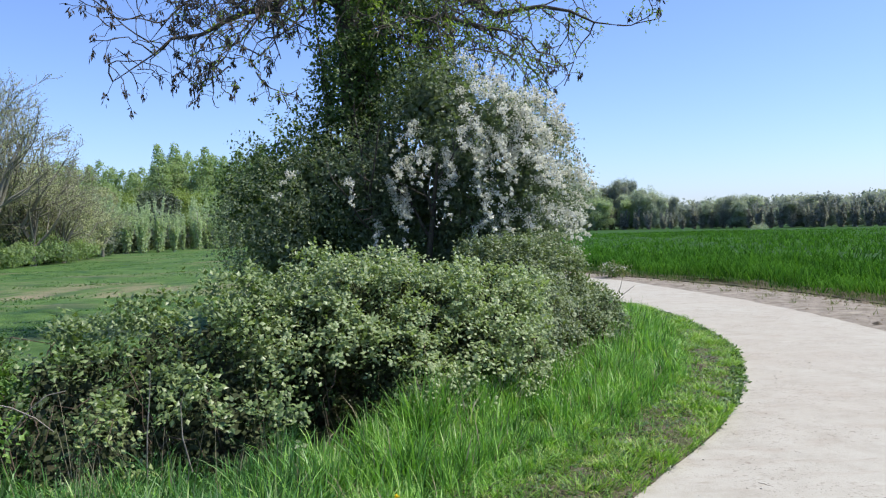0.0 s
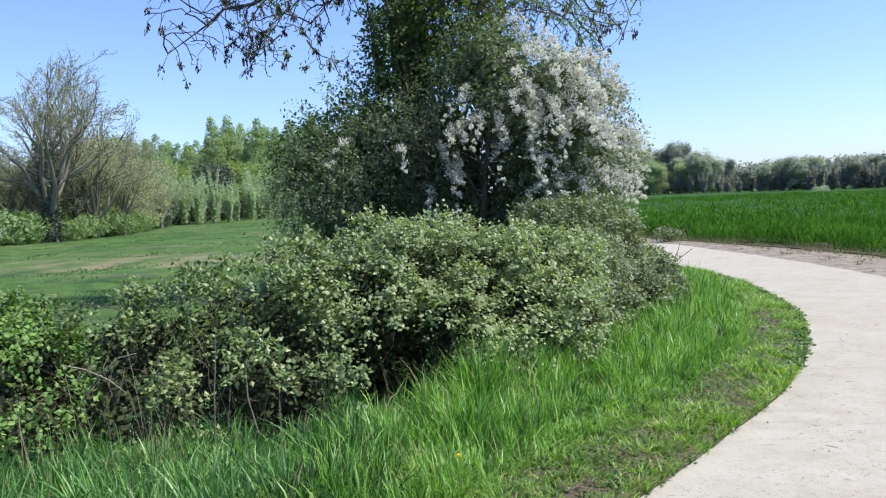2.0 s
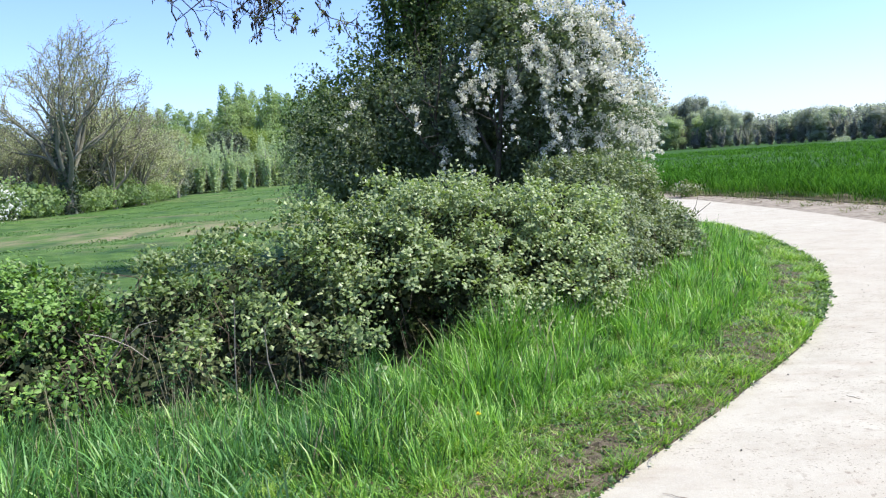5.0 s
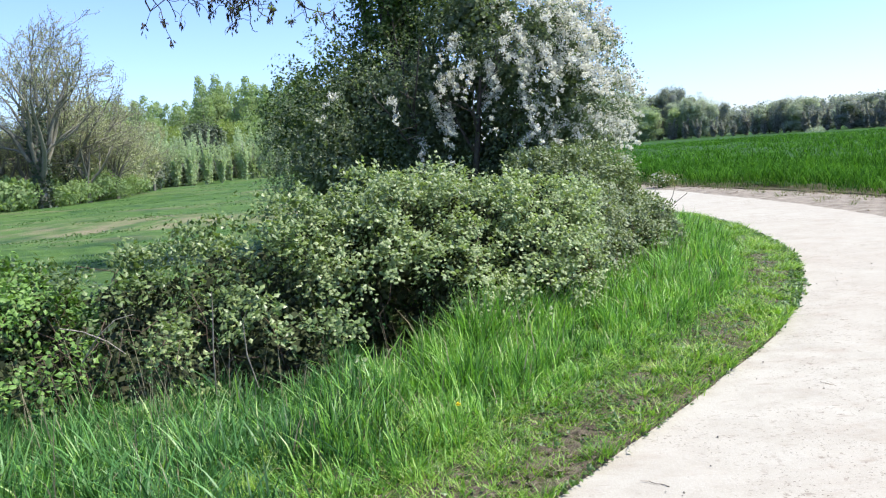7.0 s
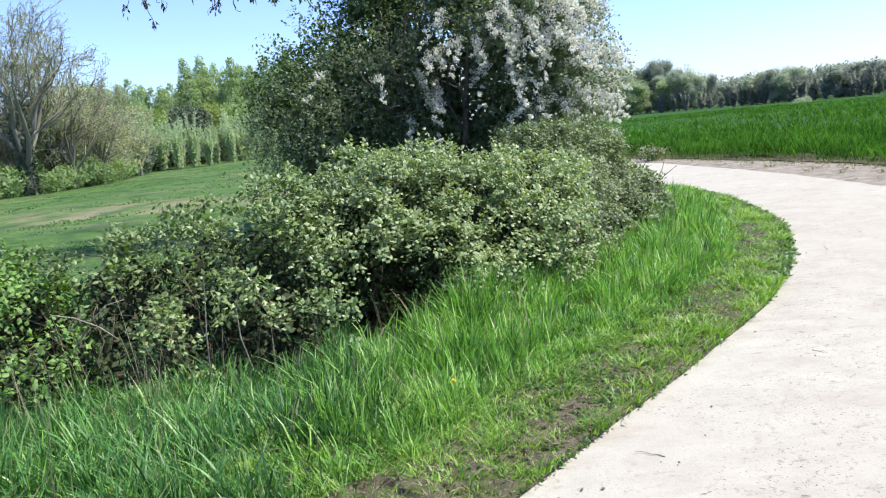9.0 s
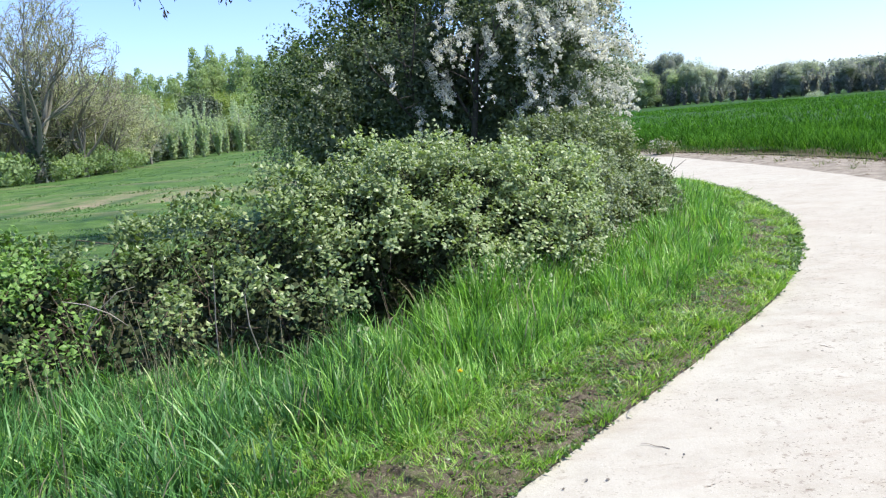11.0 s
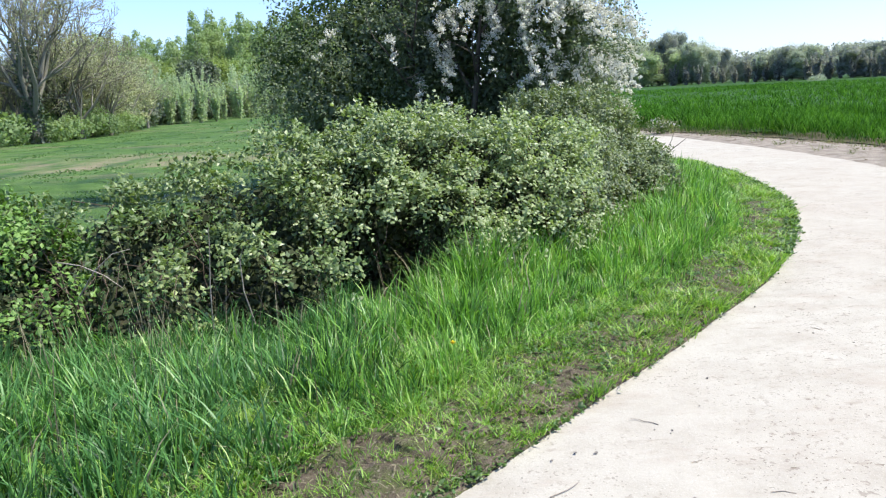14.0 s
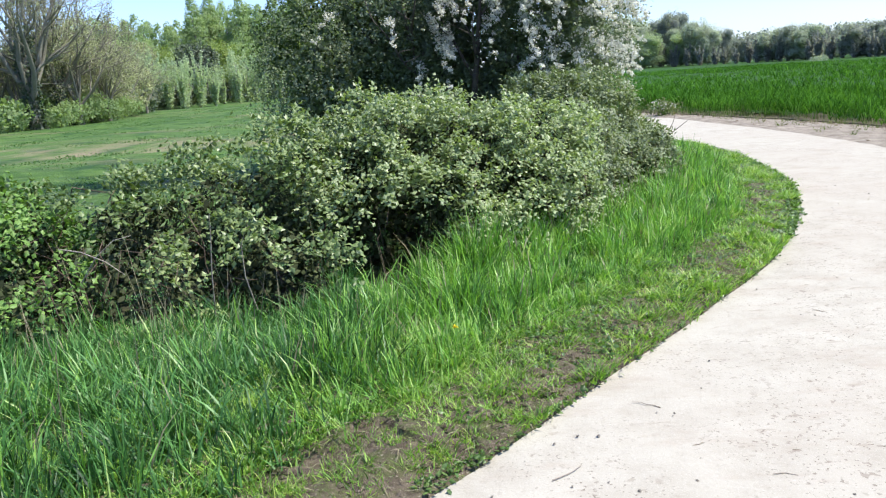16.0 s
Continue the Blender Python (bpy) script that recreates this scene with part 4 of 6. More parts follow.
def build_ash():
    root = thing("ash_tree", tuple(ASH), "old ash with ivy on its trunk, drooping half-bare branches", "tree")
    zz = np.linspace(0, 6.0, 13)
    lean = np.stack([0.10 * np.sin(zz * 0.7), 0.05 * np.cos(zz), zz], 1)
    rad = np.interp(zz, [0, 0.5, 2, 6], [0.52, 0.40, 0.34, 0.31])
    v, f = tube_geo([(lean, rad)], 14)
    v = v + 0.02 * wave_noise(v, 5.0)[:, None]
    part("trunk", flat_mesh("trunk", v, f, M_BARK, True), root, "thick dark furrowed trunk")
    limbs = [  # tip of the limb, radius at the fork, sag, twigs
        ((-3.8, -1.6, 4.2), 0.12, 1.1, 9), ((-4.0, -1.5, 4.85), 0.11, 0.8, 8), ((-2.8, -1.5, 4.2), 0.10, 1.1, 9), ((-2.0, -1.4, 4.15), 0.08, 1.0, 8), ((-2.8, -0.9, 4.8), 0.08, 0.6, 8),
        ((-3.3, -0.6, 6.2), 0.14, 0.7, 5), ((-1.1, -1.4, 4.7), 0.07, 0.5, 8), ((-1.6, -1.0, 4.2), 0.06, 0.8, 7),
        ((3.75, -1.2, 4.9), 0.13, 0.6, 9), ((2.7, -0.9, 4.5), 0.09, 0.9, 9), ((2.9, -1.6, 4.7), 0.11, 0.6, 8), ((2.2, -1.5, 4.3), 0.08, 0.8, 9), ((1.4, -1.4, 4.7), 0.07, 0.6, 9), ((1.9, -1.2, 5.0), 0.07, 0.4, 8),
        ((3.2, 0.4, 6.3), 0.14, 0.6, 5), ((0.3, -0.8, 9.5), 0.2, 0.0, 6), ((-1.4, 0.9, 9.0), 0.15, 0.1, 6), ((1.6, 1.5, 8.8), 0.15, 0.1, 6), ((0.5, 3.2, 6.8), 0.14, 0.5, 6), ((-2.6, 2.2, 6.8), 0.14, 0.5, 6)]
    thin, tips = [], []
    for tip, r, sag, twigs in limbs:
        a0, tip = np.array([0.05, 0.0, 5.45 if sag > 0.4 else 5.9]), np.array(tip)
        mid = (a0 + tip) / 2 + np.array([0, 0, sag])
        t = np.linspace(0, 1, 11)[:, None]
        pts = a0 * (1 - t) ** 2 + 2 * mid * t * (1 - t) + tip * t ** 2
        pts[1:] += np.cumsum(rng.normal(size=(10, 3)) * 0.13, axis=0) * (1 - 0.5 * t[1:])
        rad = r * (1 - 0.95 * t[:, 0] ** 0.65)
        part("limb", flat_mesh("limb", *tube_geo([(pts, rad)], 8), M_BARK, True), root)
        way = unit(tip - a0)
        for c in range(twigs):
            k = 4 + c * 7 // twigs
            side = unit(np.cross(way, rng.normal(size=3)))
            out = []
            grow(pts[k], way * 0.55 + side * 0.75 + np.array([0, 0, -0.1]), rng.uniform(0.7, 1.25), max(0.014, rad[k] * 0.45), 2, out, tips, 0.9, 3, 0.40, -0.05, 0.62, 0.2)
            thin += out
    v, f = tube_geo([(a, np.maximum(q, 0.008)) for l, a, q in thin if l >= 1], 5)
    part("branchwork", flat_mesh("branchwork", v, f, M_BARK), root, "dark forking branches", kind="stuff")
    v, f = tube_geo([(a, np.maximum(q, 0.005)) for l, a, q in thin if l == 0], 3)
    part("twig_mass", flat_mesh("twig_mass", v, f, M_BARK), root, "thin drooping twigs", kind="stuff")
    end = np.array([a[-1] for a, d in tips])
    mid = np.array([a[rng.integers(2, 5)] for a, d in tips])
    # bunches of old seed keys hanging at the twig ends, on the shady side above all
    pick = rng.uniform(size=len(end)) < np.where(end[:, 0] < -1.0, 0.5, 0.22)
    C = end[pick]
    k = np.repeat(C, 14, axis=0) + rng.normal(size=(len(C) * 14, 3)) * np.array([0.022, 0.022, 0.04])
    v, f = leaf_geo(k, np.array([0, 0, -1.0]) + rng.normal(size=k.shape) * 0.35, rng.normal(size=k.shape), rng.uniform(0.06, 0.11, len(k)), np.full(len(k), 0.028), simple=True)
    part("seed_keys", flat_mesh("seed_keys", v, f, M_KEYS), root, "hanging bunches of old brown seed keys", kind="stuff")
    # leafy suckers on the shaded flank of the trunk
    ells = [(-0.80, -0.9, 2.65, 0.62, 0.6, 0.72), (-0.15, -0.8, 3.9, 0.42, 0.5, 1.0), (-1.30, -0.8, 2.45, 0.58, 0.6, 0.62), (0.50, -0.8, 4.0, 0.55, 0.5, 0.95), (-1.75, -0.9, 2.1, 0.4, 0.5, 0.5), (1.1, -0.9, 3.8, 0.55, 0.5, 0.75), (0.7, -0.9, 4.9, 0.7, 0.5, 0.55)]
    q, qn = shell(ells, 2700, 0.4, 0.2, 0.5, -0.9)
    keep = wave_noise(q, 2.6) + 0.6 * wave_noise(q + 4, 6.0) > -0.4
    q, qn = q[keep], qn[keep]
    P, D, N, L, W = sprig_leaves(q, qn, 8, 0.28, 0.056, 0.038)
    v, f = leaf_geo(P, D, N, L, W, simple=True)
    core = [(e[0], e[1] + 0.1, e[2], e[3] * 0.78, e[4] * 0.7, e[5] * 0.8) for e in ells]
    q, qn = shell(core, 5200, 0.3, 0.12, 0.5, -0.9)
    v2, f2 = leaf_geo(q, unit(rng.normal(size=q.shape)), qn + 0.5 * rng.normal(size=q.shape), rng.uniform(0.05, 0.09, len(q)), rng.uniform(0.035, 0.06, len(q)), simple=True)
    part("ivy", flat_mesh("ivy", v2, f2, M_IVY), root, "dark ivy among the shoots", kind="stuff")
    part("sucker_foliage", flat_mesh("sucker_foliage", v, f, M_ASH_DARK), root, "green leaves of shoots along the trunk", kind="stuff")
    lines = []
    for k in range(26):
        a0 = np.array([rng.uniform(-0.7, 1.0), rng.uniform(-0.8, 0.2), rng.uniform(1.5, 3.0)])
        t = np.linspace(0, 1, 6)[:, None]
        lines.append((a0 + t * np.array([rng.normal() * 0.3, rng.normal() * 0.3, rng.uniform(1.5, 3.0)]) + 0.05 * rng.normal(size=(6, 3)), np.linspace(0.02, 0.006, 6)))
    v, f = tube_geo(lines, 4)
    part("sucker_growth", flat_mesh("sucker_growth", v, f, M_BARK), root, "upright thin shoots", kind="stuff")
    both = np.concatenate([end, mid])
    pick = rng.uniform(size=len(both)) < np.interp(both[:, 0], [-3.0, -1.2, -0.3, 0.5], [0.03, 0.35, 0.7, 0.85])
    C = both[pick]
    k = np.repeat(C, 7, axis=0) + rng.normal(size=(len(C) * 7, 3)) * 0.05
    v, f = leaf_geo(k, np.array([0, 0, -0.3]) + rng.normal(size=k.shape), np.array([0, 0, 0.6]) + rng.normal(size=k.shape), rng.uniform(0.04, 0.085, len(k)), rng.uniform(0.02, 0.035, len(k)), simple=True)
    part("foliage", flat_mesh("foliage", v, f, M_ASH), root, "sparse fresh yellow-green leaves", kind="stuff")
    # ivy round the trunk and the first stretch of the limbs
    m = 2500
    z = rng.uniform(0.3, 6.3, m)
    a = rng.uniform(0, 6.283, m)
    r = np.interp(z, [0, 2, 6.3], [0.55, 0.52, 0.36]) + 0.16 * np.abs(rng.normal(size=m)) + 0.12 * np.sin(3 * a + z * 2)
    q = np.stack([r * np.cos(a), r * np.sin(a), z], 1)
    nn = np.stack([np.cos(a), np.sin(a), 0 * a], 1)
    P, D, N, L, W = sprig_leaves(q, nn, 4, 0.16, 0.07, 0.065, rise=-0.2, up=0.3)
    v, f = leaf_geo(P, D, N, L, W, simple=True)
    part("ivy", flat_mesh("ivy", v, f, M_IVY), root, "glossy dark ivy leaves", kind="stuff")


build_ash()

# ---------------------------------------------------------------- grass of the verge
rng = np.random.default_rng(103)
SHRUBS = A_ELLS + B_ELLS + C_ELLS + D_ELLS


def inside_shrubs(x, y, m=0.85):
    flat = [(e[0], e[1], 0.0, e[3], e[4], 1.0) for e in SHRUBS + [(-0.80, 5.35, 0, 0.30, 0.55, 0)]]
    return in_ells(np.stack([x, y, 0 * x], 1), flat) < m


def tall_keep(x, y):
    xy = np.stack([x, y], 1)
    d = to_line(xy, INNER)
    p = np.stack([x, y, 0 * x], 1)
    edge = 0.36 + 0.14 * wave_noise(p, 1.6) + 0.22 * sstep(6.0, 9.0, y) + 0.16 * sstep(3.9, 3.0, y)
    return (d > edge + 0.12 * rng.normal(size=len(x))) & ~inside_shrubs(x, y) & (wave_noise(p, 2.8) + 0.8 * wave_noise(p, 6.0) + 0.45 * rng.normal(size=len(x)) > -0.8 + 0.3 * sstep(5.0, 3.5, y))


def stuff(name, v, f, material, label, category):
    ob = new(name, flat_mesh(name, v, f, material))
    return tagged(ob, label, category, kind="stuff")


def along_edge(n, d0, d1, y0, y1, clump, spread):
    """Blade roots in clumps along the track's grassy edge, d0 to d1 metres from it."""
    line = INNER[(INNER[:, 1] > y0) & (INNER[:, 1] < y1)]
    seg = np.concatenate([[0], np.cumsum(np.hypot(*np.diff(line, axis=0).T))])
    q = rng.uniform(0, seg[-1], n // clump)
    keep = rng.uniform(size=len(q)) < np.clip(6.5 / np.hypot(np.interp(q, seg, line[:, 0]), np.interp(q, seg, line[:, 1])), 0.2, 1)
    q = q[keep]
    px, py = np.interp(q, seg, line[:, 0]), np.interp(q, seg, line[:, 1])
    tx, ty = np.interp(q + 0.05, seg, line[:, 0]) - np.interp(q - 0.05, seg, line[:, 0]), np.interp(q + 0.05, seg, line[:, 1]) - np.interp(q - 0.05, seg, line[:, 1])
    ln = np.hypot(tx, ty)
    d = rng.uniform(d0, d1, len(q))
    px, py = px - ty / ln * d, py + tx / ln * d
    return np.repeat(px, clump) + rng.normal(size=clump * len(px)) * spread, np.repeat(py, clump) + rng.normal(size=clump * len(px)) * spread


def rooted(n, d0, d1, y0, y1, clump, spread):
    """Tufts along the edge: roots, the way each blade leans (out of its tuft), and a number for each tuft."""
    x, y = along_edge(n, d0, d1, y0, y1, clump, spread)
    cx = np.repeat(x.reshape(-1, clump).mean(1), clump)
    cy = np.repeat(y.reshape(-1, clump).mean(1), clump)
    main = np.repeat(rng.uniform(0, 6.283, len(x) // clump), clump)
    ux, uy = (x - cx) / spread + 0.5 * np.cos(main) + 0.5 * rng.normal(size=len(x)), (y - cy) / spread + 0.5 * np.sin(main) + 0.5 * rng.normal(size=len(x))
    return x, y, np.arctan2(uy, ux), np.repeat(rng.uniform(size=len(x) // clump), clump)


x, y, way, own = rooted(275000, 0.3, 3.6, -2.0, 17, 24, 0.05)
ok = tall_keep(x, y) & in_view(x, y, -85, 24, 1.2, 18)
x, y, way, own = x[ok], y[ok], way[ok], own[ok]
n = len(x)
p3 = np.stack([x, y, 0 * x], 1)
d = to_line(p3[:, :2], INNER)
hgt = rng.uniform(0.12, 0.34, n) * (1 + 0.75 * sstep(-0.5, 0.1, x) * sstep(0.95, 1.6, d) * sstep(7.5, 6.0, y)) * (0.65 + 0.5 * own) * (1 - 0.12 * sstep(-0.3, -1.5, x)) * (0.40 + 0.60 * sstep(0.30, 0.95, d)) * np.clip(1.0 + 0.25 * wave_noise(p3, 1.7) + 0.25 * wave_noise(p3, 6.5), 0.4, 1.7)
# the share of darker blue-green tufts grows towards the left
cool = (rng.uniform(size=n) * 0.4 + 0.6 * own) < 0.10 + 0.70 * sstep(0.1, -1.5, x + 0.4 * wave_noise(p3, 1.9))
dry = rng.uniform(size=n) < 0.03
wd, le, be = rng.uniform(0.007, 0.015, n) * (1 + 0.6 * sstep(3.5, 7.5, y)), rng.uniform(0.02, 0.26, n), 0.08 + 0.8 * rng.uniform(size=n) ** 1.8
for pick, mat_, txt in ((~cool & ~dry, M_GRASS, "tall bright green grass along the shrubs"), (cool & ~dry, M_GREY_GRASS, "tall bluish green grass, mostly on the left of the bank"), (dry, M_STRAW, "dry straw-coloured blades among the tall grass")):
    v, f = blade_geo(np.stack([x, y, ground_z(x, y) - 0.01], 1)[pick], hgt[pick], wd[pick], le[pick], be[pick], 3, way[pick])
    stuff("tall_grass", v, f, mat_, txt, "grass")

# thick undergrowth of shorter blades between the tall tufts
x, y, way, own = rooted(165000, 0.4, 3.6, -2.0, 15, 24, 0.06)
xy = np.stack([x, y], 1)
ok = (to_line(xy, INNER) > 0.55) & ~inside_shrubs(x, y) & in_view(x, y, -85, 24, 1.2, 16)
x, y, way, own = x[ok], y[ok], way[ok], own[ok]
n = len(x)
hh, wd, le, be = rng.uniform(0.06, 0.17, n) * (0.7 + 0.6 * own), rng.uniform(0.007, 0.014, n) * (1 + 0.5 * sstep(3.5, 7.5, y)), rng.uniform(0.1, 0.7, n), rng.uniform(0.2, 0.9, n)
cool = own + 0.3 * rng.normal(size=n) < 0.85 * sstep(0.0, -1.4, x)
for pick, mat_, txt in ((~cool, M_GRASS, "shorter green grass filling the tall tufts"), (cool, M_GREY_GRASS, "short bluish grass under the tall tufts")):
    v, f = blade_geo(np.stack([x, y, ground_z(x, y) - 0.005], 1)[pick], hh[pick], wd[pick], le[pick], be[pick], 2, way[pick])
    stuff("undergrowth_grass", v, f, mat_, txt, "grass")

# broad blue-green blades in the nearer bank, combed over in sheaves
x, y, way, own = rooted(4200, 0.8, 2.9, 0.4, 6.0, 20, 0.07)
p3 = np.stack([x, y, 0 * x], 1)
ok = tall_keep(x, y) & (wave_noise(p3, 1.3) + own > 0.45) & in_view(x, y, -48, 24, 1.7, 18) & (x < 0.3)
x, y, way, own = x[ok], y[ok], way[ok], own[ok]
n = len(x)
way = way + 0.5 * ((2.8 + 4.0 * (own - 0.5) - way + np.pi) % (2 * np.pi) - np.pi)
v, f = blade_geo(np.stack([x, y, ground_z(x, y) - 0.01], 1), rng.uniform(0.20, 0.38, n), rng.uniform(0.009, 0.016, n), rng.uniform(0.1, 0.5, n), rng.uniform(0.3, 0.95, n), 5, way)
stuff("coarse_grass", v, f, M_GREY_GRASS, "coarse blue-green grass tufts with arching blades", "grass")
# flowering grass stalks with pale panicles
x, y, way, own = rooted(700, 1.0, 3.0, 1.0, 8.0, 5, 0.12)
ok = tall_keep(x, y) & in_view(x, y, -48, 20, 2.4, 18) & (own > 0.3)
x, y, way = x[ok], y[ok], way[ok]
n = len(x)
hh = rng.uniform(0.38, 0.62, n)
tilt = rng.uniform(0.05, 0.3, n)
foot = np.stack([x, y, ground_z(x, y)], 1)
v, f = blade_geo(foot, hh, np.full(n, 0.004), tilt, np.full(n, 0.1), 3, way)
stuff("grass_stalks", v, f, M_STRAW, "thin pale flowering grass stalks", "grass")
tip = foot + np.stack([np.cos(way) * hh * (tilt + 0.05), np.sin(way) * hh * (tilt + 0.05), hh * 0.93], 1)
q = np.repeat(tip, 14, axis=0) + np.repeat(np.stack([np.cos(way) * 0.02, np.sin(way) * 0.02, np.full(n, 0.05)], 1), 14, axis=0) * rng.uniform(-1.2, 1.0, (14 * n, 1)) + rng.normal(size=(14 * n, 3)) * 0.008
v, f = leaf_geo(q, np.array([0, 0, 1.0]) + 0.6 * rng.normal(size=q.shape), rng.normal(size=q.shape), np.full(len(q), 0.014), np.full(len(q), 0.005), simple=True)
stuff("grass_panicles", v, f, M_GREY_GRASS, "small greyish flower heads of the grass", "grass")


def turf_keep(x, y):
    d = to_line(np.stack([x, y], 1), INNER)
    return (d > -0.03) & (d < 1.6) & (cushion(x, y) + 0.2 * rng.normal(size=len(x)) > 0.02)


x, y, way, own = rooted(190000, -0.02, 1.4, -0.5, 15, 26, 0.034)
ok = turf_keep(x, y)
x, y, way, own = x[ok], y[ok], way[ok], own[ok]
n = len(x)
p3 = np.stack([x, y, 0 * x], 1)
v, f = blade_geo(np.stack([x, y, ground_z(x, y) + lip(x, y) + 0.006], 1), rng.uniform(0.02, 0.085, n) * (0.55 + 0.8 * own) * np.clip(0.9 + 0.35 * wave_noise(p3, 4.0) + 0.5 * wave_noise(p3, 10.0), 0.35, 2), rng.uniform(0.004, 0.009, n) * (1 + 0.6 * sstep(3.5, 7.5, y)), rng.uniform(0.1, 1.0, n), rng.uniform(0.2, 0.9, n), 2, way)
stuff("short_grass", v, f, M_TURF, "short trodden grass with bare earth along the track edge", "grass")

x, y = along_edge(17000, 0.06, 1.3, -0.5, 13, 7, 0.03)
ok = turf_keep(x, y) & ((y > 3.7) | (rng.uniform(size=len(x)) < 0.15))
x, y = x[ok], y[ok]
n = len(x)
a = rng.uniform(0, 6.283, n)
P = np.stack([x, y, ground_z(x, y) + lip(x, y) + rng.uniform(0.012, 0.05, n)], 1)
L = rng.uniform(0.018, 0.045, n)
v, f = leaf_geo(P, np.stack([np.cos(a), np.sin(a), rng.uniform(-0.1, 0.5, n)], 1), np.array([0, 0, 1.0]) + 0.3 * rng.normal(size=P.shape), L, L * rng.uniform(0.5, 0.8, n))
stuff("low_weeds", v, f, M_DOCK, "low broad-leaved weeds among the short grass", "weeds")
# small dark weeds that creep over the rim of the track
x, y = along_edge(6500, 0.0, 0.07, 2.6, 14, 9, 0.02)
n = len(x)
a = rng.uniform(0, 6.283, n)
P = np.stack([x, y, np.maximum(ground_z(x, y), 0.0) + rng.uniform(0.004, 0.035, n)], 1)
L = rng.uniform(0.014, 0.04, n)
v, f = leaf_geo(P, np.stack([np.cos(a), np.sin(a), rng.uniform(-0.2, 0.7, n)], 1), np.array([0, 0, 0.8]) + 0.5 * rng.normal(size=P.shape), L, L * rng.uniform(0.4, 0.8, n))
x, y = along_edge(9500, -0.01, 0.09, 6.5, 14, 10, 0.03)
n = len(x)
a = rng.uniform(0, 6.283, n)
P = np.stack([x, y, np.maximum(ground_z(x, y), 0.0) + rng.uniform(0.004, 0.055, n)], 1)
L = rng.uniform(0.025, 0.06, n)
v2, f2 = leaf_geo(P, np.stack([np.cos(a), np.sin(a), rng.uniform(-0.2, 0.7, n)], 1), np.array([0, 0, 0.8]) + 0.5 * rng.normal(size=P.shape), L, L * rng.uniform(0.4, 0.8, n))
v, f = np.concatenate([v, v2]), np.concatenate([f, f2 + len(v)])
stuff("rim_weeds", v, f, M_RIM, "tiny dark green weeds creeping over the track edge", "weeds")
# small tufts that grow out of the bare earth
x, y = along_edge(9000, 0.03, 0.85, 0.3, 6.5, 36, 0.03)
n = len(x)
v, f = blade_geo(np.stack([x, y, ground_z(x, y) + 0.012], 1), rng.uniform(0.03, 0.09, n), rng.uniform(0.004, 0.008, n), rng.uniform(0.1, 0.8, n), rng.uniform(0.1, 0.9, n), 2)
stuff("grass_tufts", v, f, M_TURF, "small grass tufts on the bare earth", "grass")
x, y = along_edge(9000, 0.04, 0.8, 0.6, 3.6, 22, 0.022)
n = len(x)
v, f = blade_geo(np.stack([x, y, ground_z(x, y) + 0.016], 1), rng.uniform(0.015, 0.06, n), rng.uniform(0.003, 0.007, n), rng.uniform(0.2, 1.0, n), rng.uniform(0.1, 0.9, n), 2)
stuff("grass_tufts", v, f, M_TURF, "tiny grass sprouts in the trodden mud", "grass")
# clods of trodden earth
x, y = along_edge(6500, 0.02, 0.9, -0.5, 10, 4, 0.04)
ok = to_line(np.stack([x, y], 1), INNER) > 0.02
x, y = x[ok], y[ok]
n = len(x)
base = np.array([[1, 0, 0], [-1, 0, 0], [0, 1, 0], [0, -1, 0], [0, 0, 1], [0, 0, -1], [0.7, 0.7, 0.4], [-0.7, 0.6, 0.4]], float)
R = 0.003 + 0.017 * rng.uniform(size=n) ** 2.5
v = base[None] * R[:, None, None] * rng.uniform(0.6, 1.4, (n, 8, 1)) * np.array([1.3, 1.0, 0.75]) + np.stack([x, y, ground_z(x, y) + lip(x, y) + 0.024], 1)[:, None]
f = np.array([[6, 4, 0], [6, 2, 4], [6, 0, 2], [7, 4, 2], [7, 1, 4], [7, 2, 1], [4, 1, 3], [4, 3, 0], [5, 2, 0], [5, 1, 2], [5, 3, 1], [5, 0, 3]])
stuff("earth_clods", v.reshape(-1, 3), (np.arange(n)[:, None, None] * 8 + f[None]).reshape(-1, 3), M_MUD, "small dark clods of trodden earth", "soil")
# straw litter on the bare earth
x, y = along_edge(5200, 0.0, 1.2, -0.5, 11, 1, 0.02)
n = len(x)
a = rng.uniform(0, 6.283, n)
P = np.stack([x, y, ground_z(x, y) + lip(x, y) + rng.uniform(0.024, 0.05, n)], 1)
L = rng.uniform(0.02, 0.10, n)
v, f = leaf_geo(P, np.stack([np.cos(a), np.sin(a), 0.15 * rng.normal(size=n)], 1), np.array([0, 0, 1.0]) + 0.3 * rng.normal(size=P.shape), L, rng.uniform(0.002, 0.006, n), simple=True)
stuff("straw_litter", v, f, M_STRAW, "bits of dry straw on the verge", "litter")

# dry stalks at the foot of the brambles
x, y = scatter(1000, -3.0, 2.4, 3.6, 9.5)
ok = tall_keep(x, y) & (in_ells(np.stack([x, y, 0 * x + 0.15], 1), SHRUBS) < 1.15)
x, y = x[ok], y[ok]
n = len(x)
v, f = blade_geo(np.stack([x, y, ground_z(x, y)], 1), rng.uniform(0.45, 0.85, n), rng.uniform(0.003, 0.005, n), rng.uniform(0.0, 0.3, n), rng.uniform(0.0, 0.4, n), 3)
stuff("dry_stalks", v, f, M_STRAW, "dry pale grass stalks in front of the brambles", "grass")

